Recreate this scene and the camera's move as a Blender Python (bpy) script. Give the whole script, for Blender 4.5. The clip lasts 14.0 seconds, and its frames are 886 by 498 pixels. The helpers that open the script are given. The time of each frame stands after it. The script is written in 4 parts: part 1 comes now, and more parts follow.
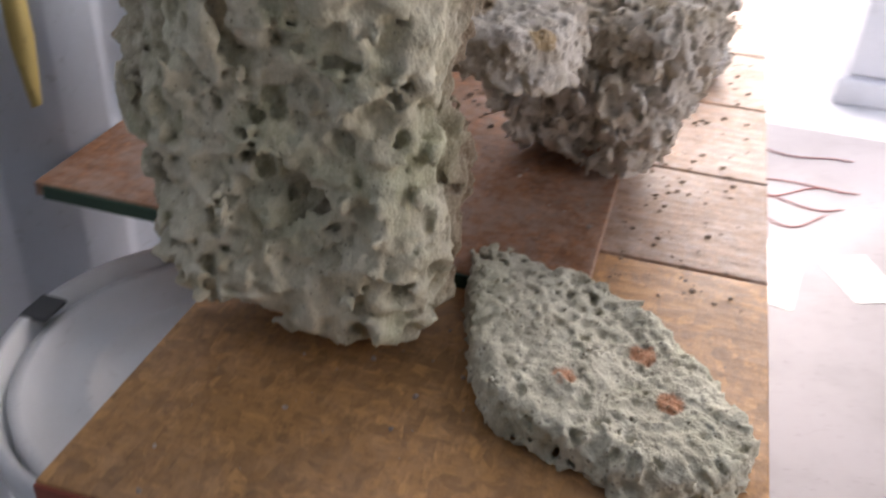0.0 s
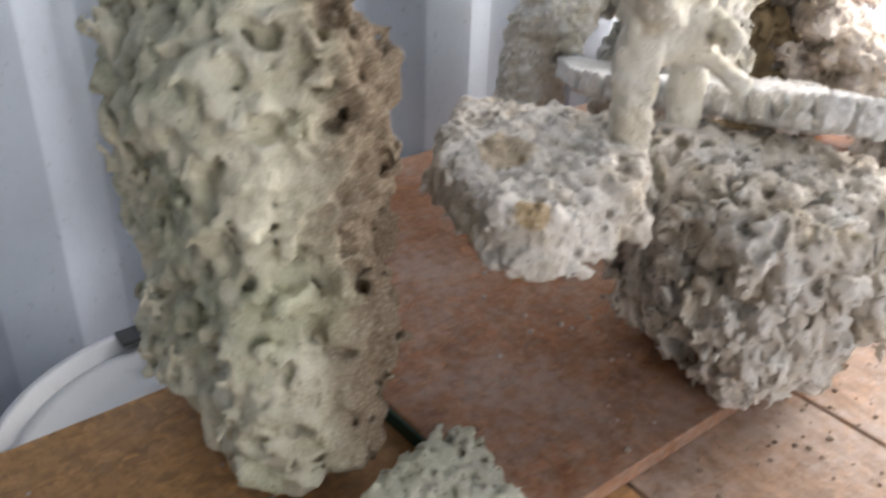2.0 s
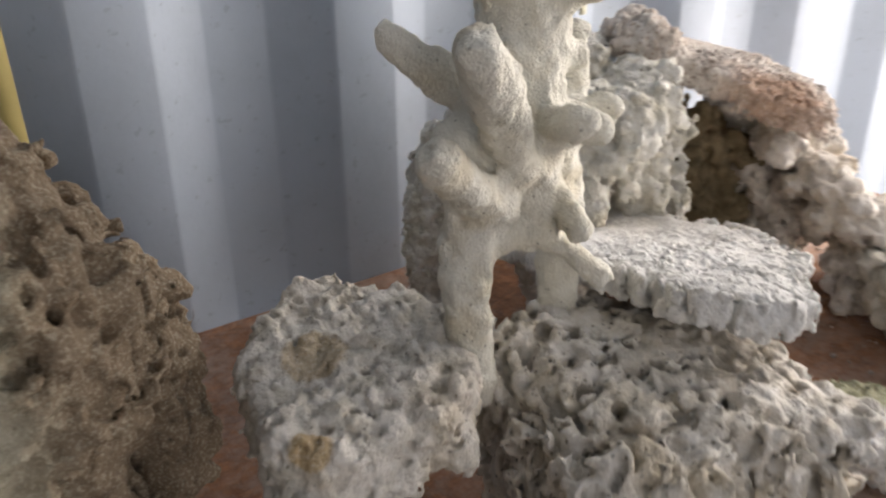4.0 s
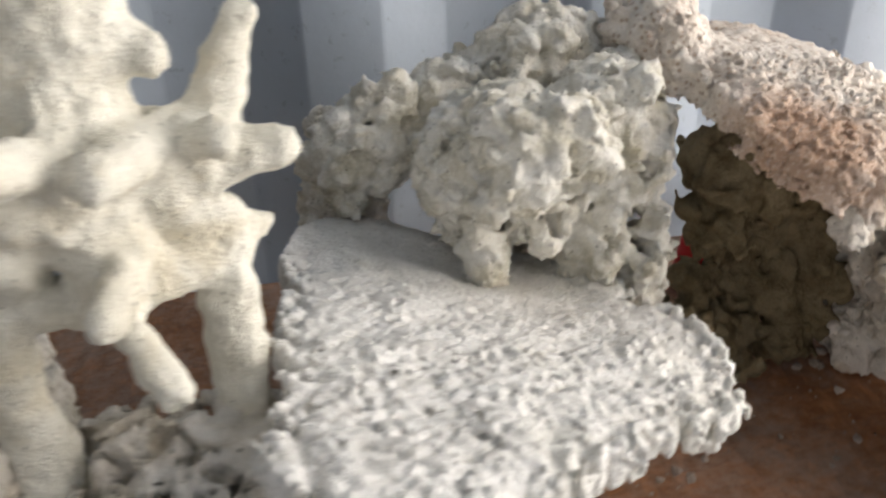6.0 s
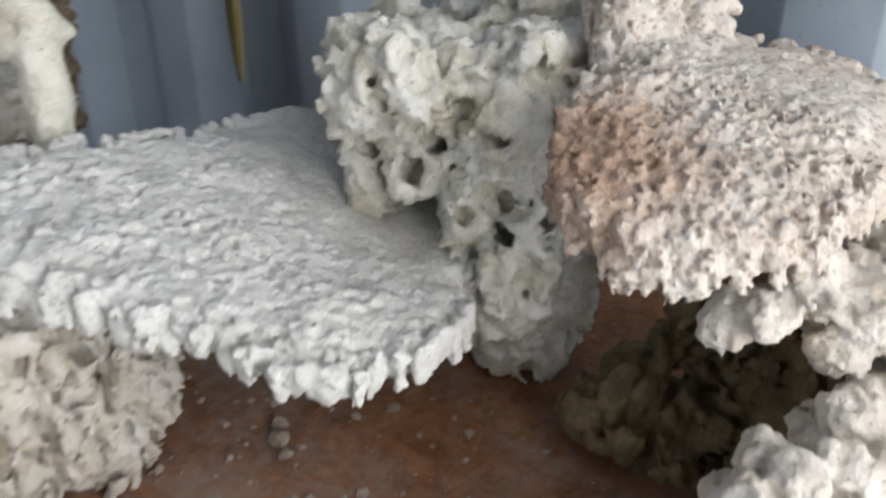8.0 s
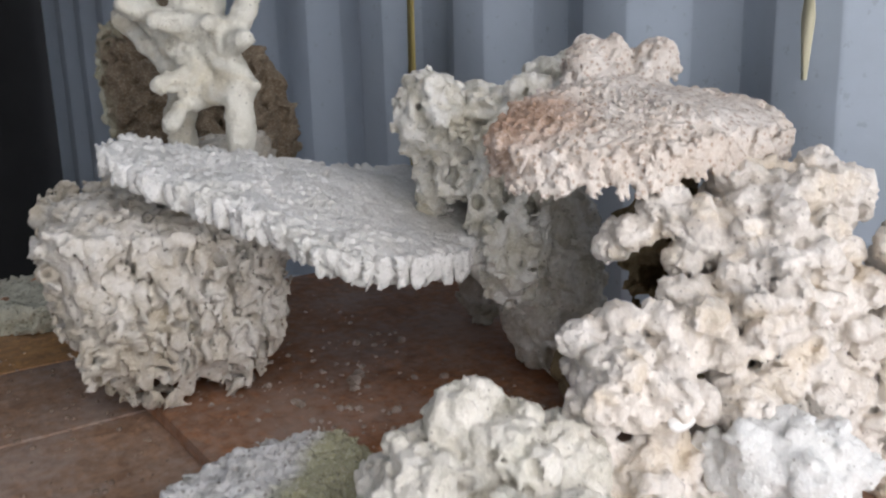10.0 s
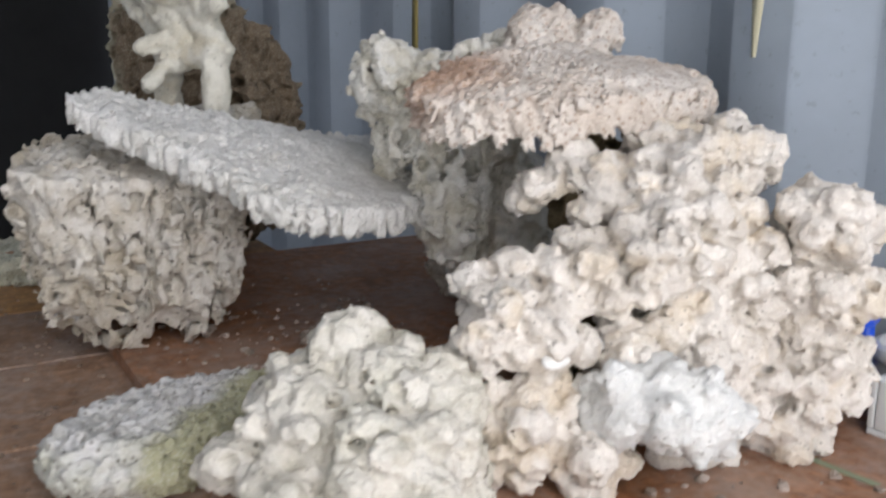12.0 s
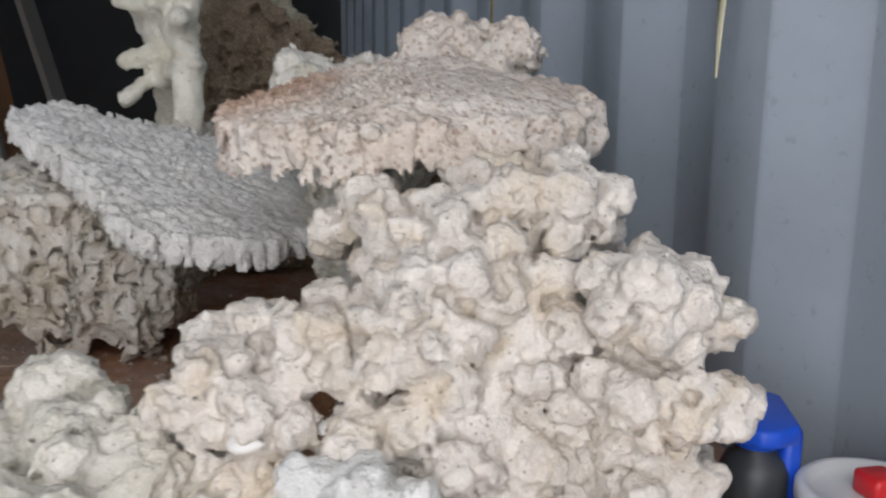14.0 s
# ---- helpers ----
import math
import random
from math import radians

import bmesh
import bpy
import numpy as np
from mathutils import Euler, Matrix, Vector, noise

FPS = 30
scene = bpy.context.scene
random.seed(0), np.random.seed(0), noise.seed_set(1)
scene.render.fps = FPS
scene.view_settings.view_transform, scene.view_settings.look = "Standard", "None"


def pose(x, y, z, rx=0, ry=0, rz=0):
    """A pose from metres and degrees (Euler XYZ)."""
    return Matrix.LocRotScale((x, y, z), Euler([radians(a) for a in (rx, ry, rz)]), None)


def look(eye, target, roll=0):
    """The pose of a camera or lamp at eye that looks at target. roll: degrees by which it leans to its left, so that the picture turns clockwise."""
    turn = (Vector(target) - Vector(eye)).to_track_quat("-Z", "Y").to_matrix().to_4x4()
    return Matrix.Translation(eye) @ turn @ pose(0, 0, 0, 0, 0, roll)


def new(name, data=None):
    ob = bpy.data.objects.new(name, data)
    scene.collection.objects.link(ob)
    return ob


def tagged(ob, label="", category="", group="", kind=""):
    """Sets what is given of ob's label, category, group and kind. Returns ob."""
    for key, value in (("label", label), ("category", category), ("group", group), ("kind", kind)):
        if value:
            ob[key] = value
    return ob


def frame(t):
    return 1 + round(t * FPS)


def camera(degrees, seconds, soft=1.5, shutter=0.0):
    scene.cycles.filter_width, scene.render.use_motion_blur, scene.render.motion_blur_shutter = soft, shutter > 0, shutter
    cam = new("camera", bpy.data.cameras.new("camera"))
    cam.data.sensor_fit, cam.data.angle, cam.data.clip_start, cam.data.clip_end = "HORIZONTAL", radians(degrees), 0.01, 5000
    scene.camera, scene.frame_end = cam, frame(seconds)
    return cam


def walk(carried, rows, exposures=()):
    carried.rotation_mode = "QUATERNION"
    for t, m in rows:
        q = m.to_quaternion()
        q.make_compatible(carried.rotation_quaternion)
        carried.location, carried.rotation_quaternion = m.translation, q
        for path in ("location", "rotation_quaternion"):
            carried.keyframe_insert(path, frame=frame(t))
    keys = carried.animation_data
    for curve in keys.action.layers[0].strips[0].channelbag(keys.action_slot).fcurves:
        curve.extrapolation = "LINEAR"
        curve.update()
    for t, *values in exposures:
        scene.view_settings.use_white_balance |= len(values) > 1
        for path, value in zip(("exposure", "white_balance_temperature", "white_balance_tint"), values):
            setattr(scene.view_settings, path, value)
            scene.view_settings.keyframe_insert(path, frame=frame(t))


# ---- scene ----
cam = camera(52.0, 14.0, soft=2.2, shutter=0.5)
PATH = [
    (0, (-0.746, 0.117, 0.460), (0.710, 0.499, -0.527), 3.5),
    (0.5, (-0.704, -0.021, 0.452), (0.586, 0.750, -0.539), -1.1),
    (1, (-0.637, -0.068, 0.450), (0.620, 0.893, -0.408), -0.8),
    (1.5, (-0.536, -0.124, 0.472), (0.608, 0.927, -0.435), -0.3),
    (2, (-0.433, -0.146, 0.489), (0.552, 1.056, -0.421), 1.8),
    (2.5, (-0.410, -0.210, 0.535), (0.726, 0.999, -0.164), 2.4),
    (3, (-0.397, -0.185, 0.552), (0.762, 0.984, -0.177), 2.5),
    (3.2, (-0.380, -0.180, 0.534), (0.803, 0.970, -0.184), 0.1),
    (5.3, (0.099, -0.09, 0.545), (0.485, 1.531, -0.562), 0.7),
    (5.5, (0.123, -0.103, 0.537), (0.545, 1.557, -0.497), 0.6),
    (6, (0.229, -0.093, 0.501), (0.495, 1.605, -0.521), -1.9),
    (6.5, (0.374, -0.066, 0.503), (0.393, 1.641, -0.539), 1.4),
    (7, (0.437, -0.026, 0.493), (0.398, 1.672, -0.563), -0.9),
    (7.5, (0.565, 0.029, 0.463), (0.014, 1.673, -0.534), -3.0),
    (8, (0.715, 0.005, 0.447), (-0.337, 1.39, -0.541), -0.2),
    (8.2, (0.739, -0.014, 0.441), (-0.386, 1.33, -0.522), -1.8),
    (10.3, (1.077, -0.095, 0.301), (-0.371, 0.904, -0.078), -0.8),
    (10.5, (1.073, -0.115, 0.272), (-0.358, 0.919, -0.081), -0.9),
    (11, (1.072, -0.130, 0.234), (-0.317, 0.969, -0.089), -0.4),
    (11.5, (1.092, -0.080, 0.250), (-0.330, 0.963, -0.108), -0.5),
    (12, (1.156, 0.005, 0.293), (-0.362, 0.890, -0.097), 0.2),
    (12.5, (1.142, 0.072, 0.299), (-0.373, 0.999, 0.010), 0.2),
    (13, (1.172, 0.159, 0.294), (-0.474, 0.823, -0.009), -0.1),
    (13.5, (1.205, 0.293, 0.299), (-0.529, 0.652, -0.029), 1.1),
    (14, (1.172, 0.358, 0.293), (-0.556, 0.716, -0.067), 0.6),
]
walk(cam, [(t, look(eye, target, roll)) for t, eye, target, roll in PATH],
     exposures=[(0.0, 1.45, 7400, 22), (0.5, 1.25, 7400, 22), (1.0, 1.6, 7300, 15), (2.0, 1.65, 7200, 15), (2.5, 1.25, 7000, 18), (3.0, 0.75, 7200, 18), (5.5, 0.68, 7500, 12), (6.5, 0.40, 7100, 13), (7.0, 0.40, 6900, 13), (8.0, 0.0, 6600, 9),
                (10.5, -0.3, 6600, 14), (12.5, -0.42, 6600, 12), (14.0, -0.70, 6600, 12)])

# ---- light: an overcast day comes in through the open end of the container ----
world = bpy.data.worlds.new("sky")
scene.world = world
world.use_nodes = True
wn = world.node_tree.nodes
sky = wn.new("ShaderNodeTexSky")
sky.sky_type = "NISHITA"
sky.sun_disc = False
sky.sun_elevation = radians(42)
sky.sun_rotation = radians(115)
sky.air_density, sky.dust_density = 1.0, 4.0
wn["Background"].inputs["Strength"].default_value = 0.15
world.node_tree.links.new(sky.outputs[0], wn["Background"].inputs["Color"])

sun = new("sun", bpy.data.lights.new("sun", "SUN"))
sun.data.energy = 0.5
sun.data.angle = radians(30)
sun.data.color = (1.0, 0.96, 0.90)
sun.matrix_world = look((5.0, -0.9, 3.0), (0.0, 0.0, 0.0))


def daylight(name, at, target, wide, high, watts):
    lamp = new(name, bpy.data.lights.new(name, "AREA"))
    lamp.data.shape, lamp.data.size, lamp.data.size_y = "RECTANGLE", wide, high
    lamp.data.energy, lamp.data.color = watts, (0.97, 0.98, 1.0)
    lamp.matrix_world = look(at, target)
    return lamp


# daylight in the open end, and an added fill lamp behind the camera
daylight("end_opening_light", (1.75, -0.05, 0.45), (0.0, 0.15, 0.25), 1.2, 1.5, 16)
daylight("side_fill_light", (-0.42, -1.72, 0.60), (-0.2, 0.3, 0.1), 0.62, 1.4, 4.5)


# ---- materials ----
class Nodes:
    """A node material with short calls."""

    def __init__(self, name, rough=0.8, metal=0.0):
        self.mat = bpy.data.materials.new(name)
        self.mat.use_nodes = True
        self.tree = self.mat.node_tree
        self.bsdf = self.tree.nodes["Principled BSDF"]
        self.bsdf.inputs["Roughness"].default_value = rough
        self.bsdf.inputs["Metallic"].default_value = metal
        self.co = self.add("ShaderNodeTexCoord").outputs["Object"]

    def add(self, kind, **ins):
        n = self.tree.nodes.new(kind)
        for k, v in ins.items():
            self.put(v, n.inputs[k.replace("_", " ")])
        return n

    def put(self, v, socket):
        if isinstance(v, bpy.types.NodeSocket):
            self.tree.links.new(v, socket)
        else:
            socket.default_value = v

    def stretched(self, x, y, z, turn=0.0):
        m = self.add("ShaderNodeMapping", Vector=self.co)
        m.inputs["Scale"].default_value = (x, y, z)
        m.inputs["Rotation"].default_value = (0, 0, turn)
        return m.outputs[0]

    def noise(self, scale, detail=4.0, rough=0.6, co=None, off=0.0):
        n = self.add("ShaderNodeTexNoise", Vector=co or self.co, Scale=scale, Detail=detail, Roughness=rough)
        n.inputs["Distortion"].default_value = off
        return n.outputs["Fac"]

    def cells(self, scale, co=None, out="Distance", feature="F1"):
        n = self.add("ShaderNodeTexVoronoi", Vector=co or self.co, Scale=scale)
        n.feature = feature
        return n.outputs[out]

    def ramp(self, fac, lo, hi):
        n = self.add("ShaderNodeMapRange", Value=fac)
        n.interpolation_type = "SMOOTHSTEP"
        n.inputs["From Min"].default_value, n.inputs["From Max"].default_value = lo, hi
        return n.outputs[0]

    def mix(self, fac, a, b):
        n = self.tree.nodes.new("ShaderNodeMix")
        n.data_type = "RGBA"
        for v, s in ((fac, n.inputs[0]), (a, n.inputs[6]), (b, n.inputs[7])):
            self.put((*v, 1.0) if isinstance(v, tuple) and len(v) == 3 else v, s)
        return n.outputs[2]

    def math(self, op, a, b=0.0):
        n = self.add("ShaderNodeMath")
        n.operation = op
        self.put(a, n.inputs[0]), self.put(b, n.inputs[1])
        return n.outputs[0]

    def axis(self, which):
        return self.add("ShaderNodeSeparateXYZ", Vector=self.co).outputs[which]

    def done(self, colour, bumps=(), rough=None):
        self.put((*colour, 1.0) if isinstance(colour, tuple) else colour, self.bsdf.inputs["Base Color"])
        if rough is not None:
            self.put(rough, self.bsdf.inputs["Roughness"])
        normal = None
        for height, dist, strength in bumps:
            b = self.add("ShaderNodeBump", Height=height, Distance=dist, Strength=strength)
            if normal is not None:
                self.put(normal, b.inputs["Normal"])
            normal = b.outputs[0]
        if normal is not None:
            self.put(normal, self.bsdf.inputs["Normal"])
        return self.mat


def coral(name, pale, deep, stain, stain_amount=0.45, stain_scale=9.0, grain=160.0, side=None, spot=None, speck=(0.12, 0.10, 0.07), dots=(120, 0.16, 0.5), coarse=0.5, marks=()):
    """Dead, dusty reef rock: two tones, stains, a fine grain of grit and pin holes. side: (axis or two axes added, from, to, colour); spot: (place, near, far, colour); marks: round stains (x, y, z, r, colour)."""
    n = Nodes(name, 0.93)
    n.bsdf.inputs["Specular IOR Level"].default_value = 0.15
    col = n.mix(n.ramp(n.noise(38, 6, 0.65), 0.35, 0.7), pale, deep)
    col = n.mix(n.math("MULTIPLY", n.ramp(n.noise(stain_scale, 3, 0.6, off=0.4), 0.48, 0.68), stain_amount), col, stain)
    if side:
        ax, lo, hi, c = side
        along = n.axis(ax) if len(ax) == 1 else n.math("ADD", n.axis(ax[0]), n.axis(ax[1]))
        wob = n.math("ADD", along, n.math("MULTIPLY", n.noise(14, 3), 0.09))
        col = n.mix(n.ramp(wob, lo, hi), col, c)
    if spot:
        at, near, far, c = spot
        v = n.add("ShaderNodeVectorMath")
        v.operation = "DISTANCE"
        n.put(n.co, v.inputs[0])
        v.inputs[1].default_value = at
        reach = n.math("ADD", v.outputs["Value"], n.math("MULTIPLY", n.noise(45, 4, 0.7), 0.05))
        col = n.mix(n.math("MULTIPLY", n.ramp(reach, far, near), 0.85), col, c)
    for x, y, z, r, c in marks:
        v = n.add("ShaderNodeVectorMath")
        v.operation = "DISTANCE"
        n.put(n.add("ShaderNodeNewGeometry").outputs["Position"], v.inputs[0])
        v.inputs[1].default_value = (x, y, z)
        reach = n.math("ADD", v.outputs["Value"], n.math("MULTIPLY", n.noise(110, 4, 0.7), 0.008))
        col = n.mix(n.math("MULTIPLY", n.ramp(reach, r + 0.006, r + 0.002), 0.85), col, c)
    col = n.mix(n.math("MULTIPLY", n.ramp(n.cells(dots[0]), dots[1], dots[1] * 0.5), dots[2]), col, speck)
    col = n.mix(n.math("MULTIPLY", n.ramp(n.noise(420, 2), 0.45, 0.7), 0.22), col, tuple(min(1, c * 1.25) for c in pale))
    return n.done(col, ((n.noise(70, 6, 0.7), 0.0045, coarse * 0.6), (n.noise(grain * 1.5, 4, 0.65), 0.0022, 0.6), (n.cells(grain * 2.2), 0.0014, 0.5)))


GREENISH = coral("greenish_reef_rock", (0.66, 0.635, 0.50), (0.48, 0.46, 0.335), (0.38, 0.42, 0.26), 0.5, 11,
                 side=("X", -0.02, 0.06, (0.21, 0.155, 0.105)))
GREYGREEN = coral("pale_green_coral_plate", (0.64, 0.62, 0.50), (0.46, 0.44, 0.34), (0.34, 0.37, 0.25), 0.35, dots=(140, 0.26, 0.6), coarse=0.7,
                  marks=[(x, y, 0.018, 0.0105, (0.52, 0.22, 0.11)) for x, y in ((-0.232, 0.155), (-0.181, 0.102), (-0.229, 0.077))])
GREYPLATE = coral("pitted_grey_coral_plate", (0.68, 0.67, 0.66), (0.50, 0.49, 0.46), (0.36, 0.37, 0.23), 0.45, 7, side=("XY", 0.060, 0.095, (0.40, 0.39, 0.255)), dots=(140, 0.28, 0.65), coarse=0.7)
CREAMPLATE = coral("pale_coral_slab", (0.67, 0.63, 0.57), (0.49, 0.45, 0.37), (0.42, 0.31, 0.18), 0.3, 16, marks=[(-0.052, 0.226, 0.210, 0.013, (0.42, 0.29, 0.14)), (-0.01, 0.30, 0.215, 0.022, (0.50, 0.40, 0.27))])
PORED = coral("pored_coral_block", (0.71, 0.675, 0.62), (0.52, 0.465, 0.38), (0.43, 0.35, 0.22), 0.45, 10, dots=(105, 0.22, 0.65), coarse=0.8)
STAG = coral("staghorn_coral", (0.74, 0.715, 0.63), (0.61, 0.58, 0.49), (0.60, 0.49, 0.30), 0.35, 20, 220, coarse=0.15)
TABLE_CORAL = coral("white_table_coral", (0.78, 0.765, 0.735), (0.63, 0.615, 0.58), (0.46, 0.45, 0.36), 0.25, 8, 190, speck=(0.30, 0.29, 0.26), dots=(230, 0.28, 0.4), coarse=0.3)
KNOBBED = coral("knobbed_reef_rock", (0.77, 0.75, 0.70), (0.58, 0.54, 0.44), (0.44, 0.40, 0.28), 0.55, 13, coarse=0.8)
DOME = coral("brown_topped_coral", (0.71, 0.66, 0.605), (0.55, 0.48, 0.415), (0.48, 0.37, 0.28), 0.35, 14, 150,
             spot=((-0.030, -0.095, 0.05), 0.040, 0.105, (0.42, 0.25, 0.16)), speck=(0.32, 0.21, 0.14), dots=(185, 0.40, 0.6))
LUMPY = coral("cream_reef_rock", (0.76, 0.715, 0.66), (0.60, 0.55, 0.49), (0.62, 0.51, 0.36), 0.55, 22, 140, coarse=0.95)
PALELUMP = coral("white_green_reef_rock", (0.71, 0.68, 0.615), (0.53, 0.505, 0.43), (0.45, 0.46, 0.33), 0.4, 7, 140, coarse=0.7)
# Brown rock tone, darkened further to carry the shade under the domed plate.
BROWNROCK_SHADED = coral("brown_rock_with_cave_shade", (0.25, 0.195, 0.12), (0.13, 0.095, 0.052), (0.11, 0.085, 0.04), 0.5, 14)
WHITE_CORAL = coral("white_coral_fragment", (0.74, 0.74, 0.72), (0.62, 0.62, 0.60), (0.55, 0.56, 0.52), 0.25, 20, 200)


def strand_board(name, tone, dust, rough=0.5):
    """Oriented strand board: flat chips of wood pressed together, with reef dust on it."""
    n = Nodes(name, rough)
    chip = n.stretched(1.0, 0.26, 1.0, 0.5)
    chip2 = n.stretched(0.3, 1.0, 1.0, 0.3)
    chip3 = n.stretched(0.32, 1.0, 1.0, -0.6)
    r, g, b = tone
    layers = []
    for co, size, lo, hi in ((chip, 92, 0.58, 1.36), (chip2, 78, 0.52, 1.26), (chip3, 86, 0.60, 1.42)):
        c = n.mix(n.cells(size, co, "Color"), (r * lo, g * lo * 0.95, b * lo * 0.9), (r * hi, g * hi * 0.98, b * hi * 0.95))
        layers.append(n.mix(n.math("MULTIPLY", n.ramp(n.noise(size * 2.4, 3, 0.6, co), 0.42, 0.66), 0.45), c, (r * 0.55, g * 0.48, b * 0.42)))
    col = n.mix(n.ramp(n.noise(44, 3), 0.42, 0.58), layers[0], layers[1])
    col = n.mix(n.ramp(n.noise(50, 2, off=0.5), 0.48, 0.6), col, layers[2])
    col = n.mix(n.math("MULTIPLY", n.ramp(n.noise(60, 6, 0.7), 0.45, 0.72), 0.5), col, (r * 0.3, g * 0.26, b * 0.22))
    d = n.math("MULTIPLY", n.ramp(n.math("ADD", n.math("MULTIPLY", n.noise(6, 4), 0.6), n.math("MULTIPLY", n.noise(70, 5, 0.7), 0.4)), 0.40, 0.62), dust)
    col = n.mix(d, col, (0.46, 0.38, 0.33))
    return n.done(col, ((n.cells(80, chip), 0.002, 0.3), (n.noise(240, 4), 0.001, 0.4)),
                  n.math("ADD", n.math("MULTIPLY", n.noise(9, 4), 0.35), rough - 0.17))


BOARD = strand_board("strand_board", (0.34, 0.15, 0.065), 0.55, 0.55)
BOARD_CLEAN = strand_board("yellowish_strand_board", (0.50, 0.27, 0.105), 0.16, 0.55)
BOARD_DUSTY = strand_board("dusty_strand_board", (0.36, 0.22, 0.14), 0.70, 0.58)


def paint(name, colour, rough=0.5, wear=0.25, metal=0.0):
    n = Nodes(name, rough, metal)
    r, g, b = colour
    col = n.mix(n.math("MULTIPLY", n.ramp(n.noise(5, 5, 0.65), 0.4, 0.75), wear), colour, (r * 0.6, g * 0.6, b * 0.58))
    col = n.mix(n.math("MULTIPLY", n.ramp(n.noise(90, 3), 0.62, 0.72), wear), col, (r * 0.45, g * 0.42, b * 0.4))
    return n.done(col, ((n.noise(160, 3), 0.0006, 0.35),), n.math("ADD", n.math("MULTIPLY", n.noise(12), 0.2), rough - 0.1))


STEEL = paint("grey_painted_steel", (0.40, 0.46, 0.53), 0.55, 0.3)
GREEN_EDGE = paint("dark_green_edge_paint", (0.02, 0.06, 0.035), 0.6)
RED_EDGE = paint("red_brown_edge_paint", (0.25, 0.05, 0.025), 0.6)
PLASTIC_WHITE = paint("white_plastic", (0.72, 0.74, 0.75), 0.4, 0.18)
PLASTIC_BLUE = paint("blue_plastic", (0.012, 0.09, 0.62), 0.35, 0.1)
PLASTIC_RED = paint("red_plastic", (0.62, 0.02, 0.025), 0.35, 0.1)
PLASTIC_DARK = paint("dark_label", (0.05, 0.055, 0.06), 0.4, 0.1)
CLEAR_GREY = paint("greyish_bottle_plastic", (0.42, 0.44, 0.43), 0.25, 0.1)
YELLOW = paint("yellowed_strap", (0.46, 0.37, 0.13), 0.6, 0.4)
STRAP_PALE = paint("pale_strap_end", (0.66, 0.62, 0.44), 0.6, 0.2)
CONCRETE = paint("dusty_concrete", (0.70, 0.69, 0.68), 0.85, 0.4)
PLANK = paint("weathered_timber", (0.26, 0.13, 0.06), 0.8, 0.4)
GREYWOOD = paint("grey_timber", (0.20, 0.18, 0.16), 0.8, 0.4)
WIRE = paint("red_wire_sheath", (0.34, 0.12, 0.11), 0.5, 0.2)
PAPER = paint("white_paper", (0.75, 0.75, 0.73), 0.8, 0.08)
PLY_FLOOR = paint("container_floor_plywood", (0.33, 0.31, 0.315), 0.75, 0.4)
# Near-black base colour carries the darkness of the container's depth.
END_SHADE = paint("end_wall_shade_colour", (0.03, 0.03, 0.03), 0.9, 0.3)
GREEN_STREAK = paint("green_paint_streak", (0.26, 0.30, 0.20), 0.8, 0.4)
CONCRETE_GREY = paint("grey_concrete", (0.60, 0.60, 0.62), 0.9, 0.4)
PLASTIC_SLATE = paint("blue_grey_plastic", (0.22, 0.28, 0.45), 0.5, 0.2)
SHELL = paint("white_shell", (0.78, 0.77, 0.75), 0.35, 0.1)
# Emission stands in for the blown-out daylight beyond the open end.
GLOW = bpy.data.materials.new("glowing_outdoor_backdrop")
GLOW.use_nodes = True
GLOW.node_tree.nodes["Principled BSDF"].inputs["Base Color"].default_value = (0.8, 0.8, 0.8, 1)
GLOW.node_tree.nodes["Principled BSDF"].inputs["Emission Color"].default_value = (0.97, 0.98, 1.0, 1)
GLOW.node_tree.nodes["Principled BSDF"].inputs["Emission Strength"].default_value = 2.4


# ---- mesh helpers ----
def link(name, me, material, parent=None, label=""):
    me.materials.append(material)
    ob = new(name, me)
    if parent:
        ob.parent = parent
    if label:
        ob["label"] = label
    return ob


def part(name, bm, material, parent=None, label="", smooth=False):
    me = bpy.data.meshes.new(name)
    for f in bm.faces:
        f.smooth = smooth
    bm.to_mesh(me)
    bm.free()
    return link(name, me, material, parent, label)


def empty(name, at=(0, 0, 0)):
    ob = new(name)
    ob.location = at
    ob.empty_display_size = 0.05
    return ob


def box(x0, y0, z0, x1, y1, z1, bevel=0.0, m=None):
    bm = bmesh.new()
    bmesh.ops.create_cube(bm, size=1.0, matrix=Matrix.Translation(((x0 + x1) / 2, (y0 + y1) / 2, (z0 + z1) / 2)) @ Matrix.Diagonal((x1 - x0, y1 - y0, z1 - z0, 1)))
    if bevel:
        bmesh.ops.bevel(bm, geom=bm.edges[:], offset=bevel, segments=2, affect="EDGES", profile=0.5)
    if m is not None:
        bmesh.ops.transform(bm, matrix=m, verts=bm.verts)
    return bm


def slab_of(outline, z0, z1, bevel, tilt=0.0):
    """A plate with the given plan, rounded edges and a tilted top."""
    bm = bmesh.new()
    low = [bm.verts.new((x, y, z0)) for x, y in outline]
    top = [bm.verts.new((x, y, z1 + tilt * x)) for x, y in outline]
    bm.faces.new(low[::-1])
    bm.faces.new(top)
    for i in range(len(outline)):
        k = (i + 1) % len(outline)
        bm.faces.new((low[i], low[k], top[k], top[i]))
    bmesh.ops.bevel(bm, geom=bm.edges[:], offset=bevel, segments=3, affect="EDGES", profile=0.5)
    return bm


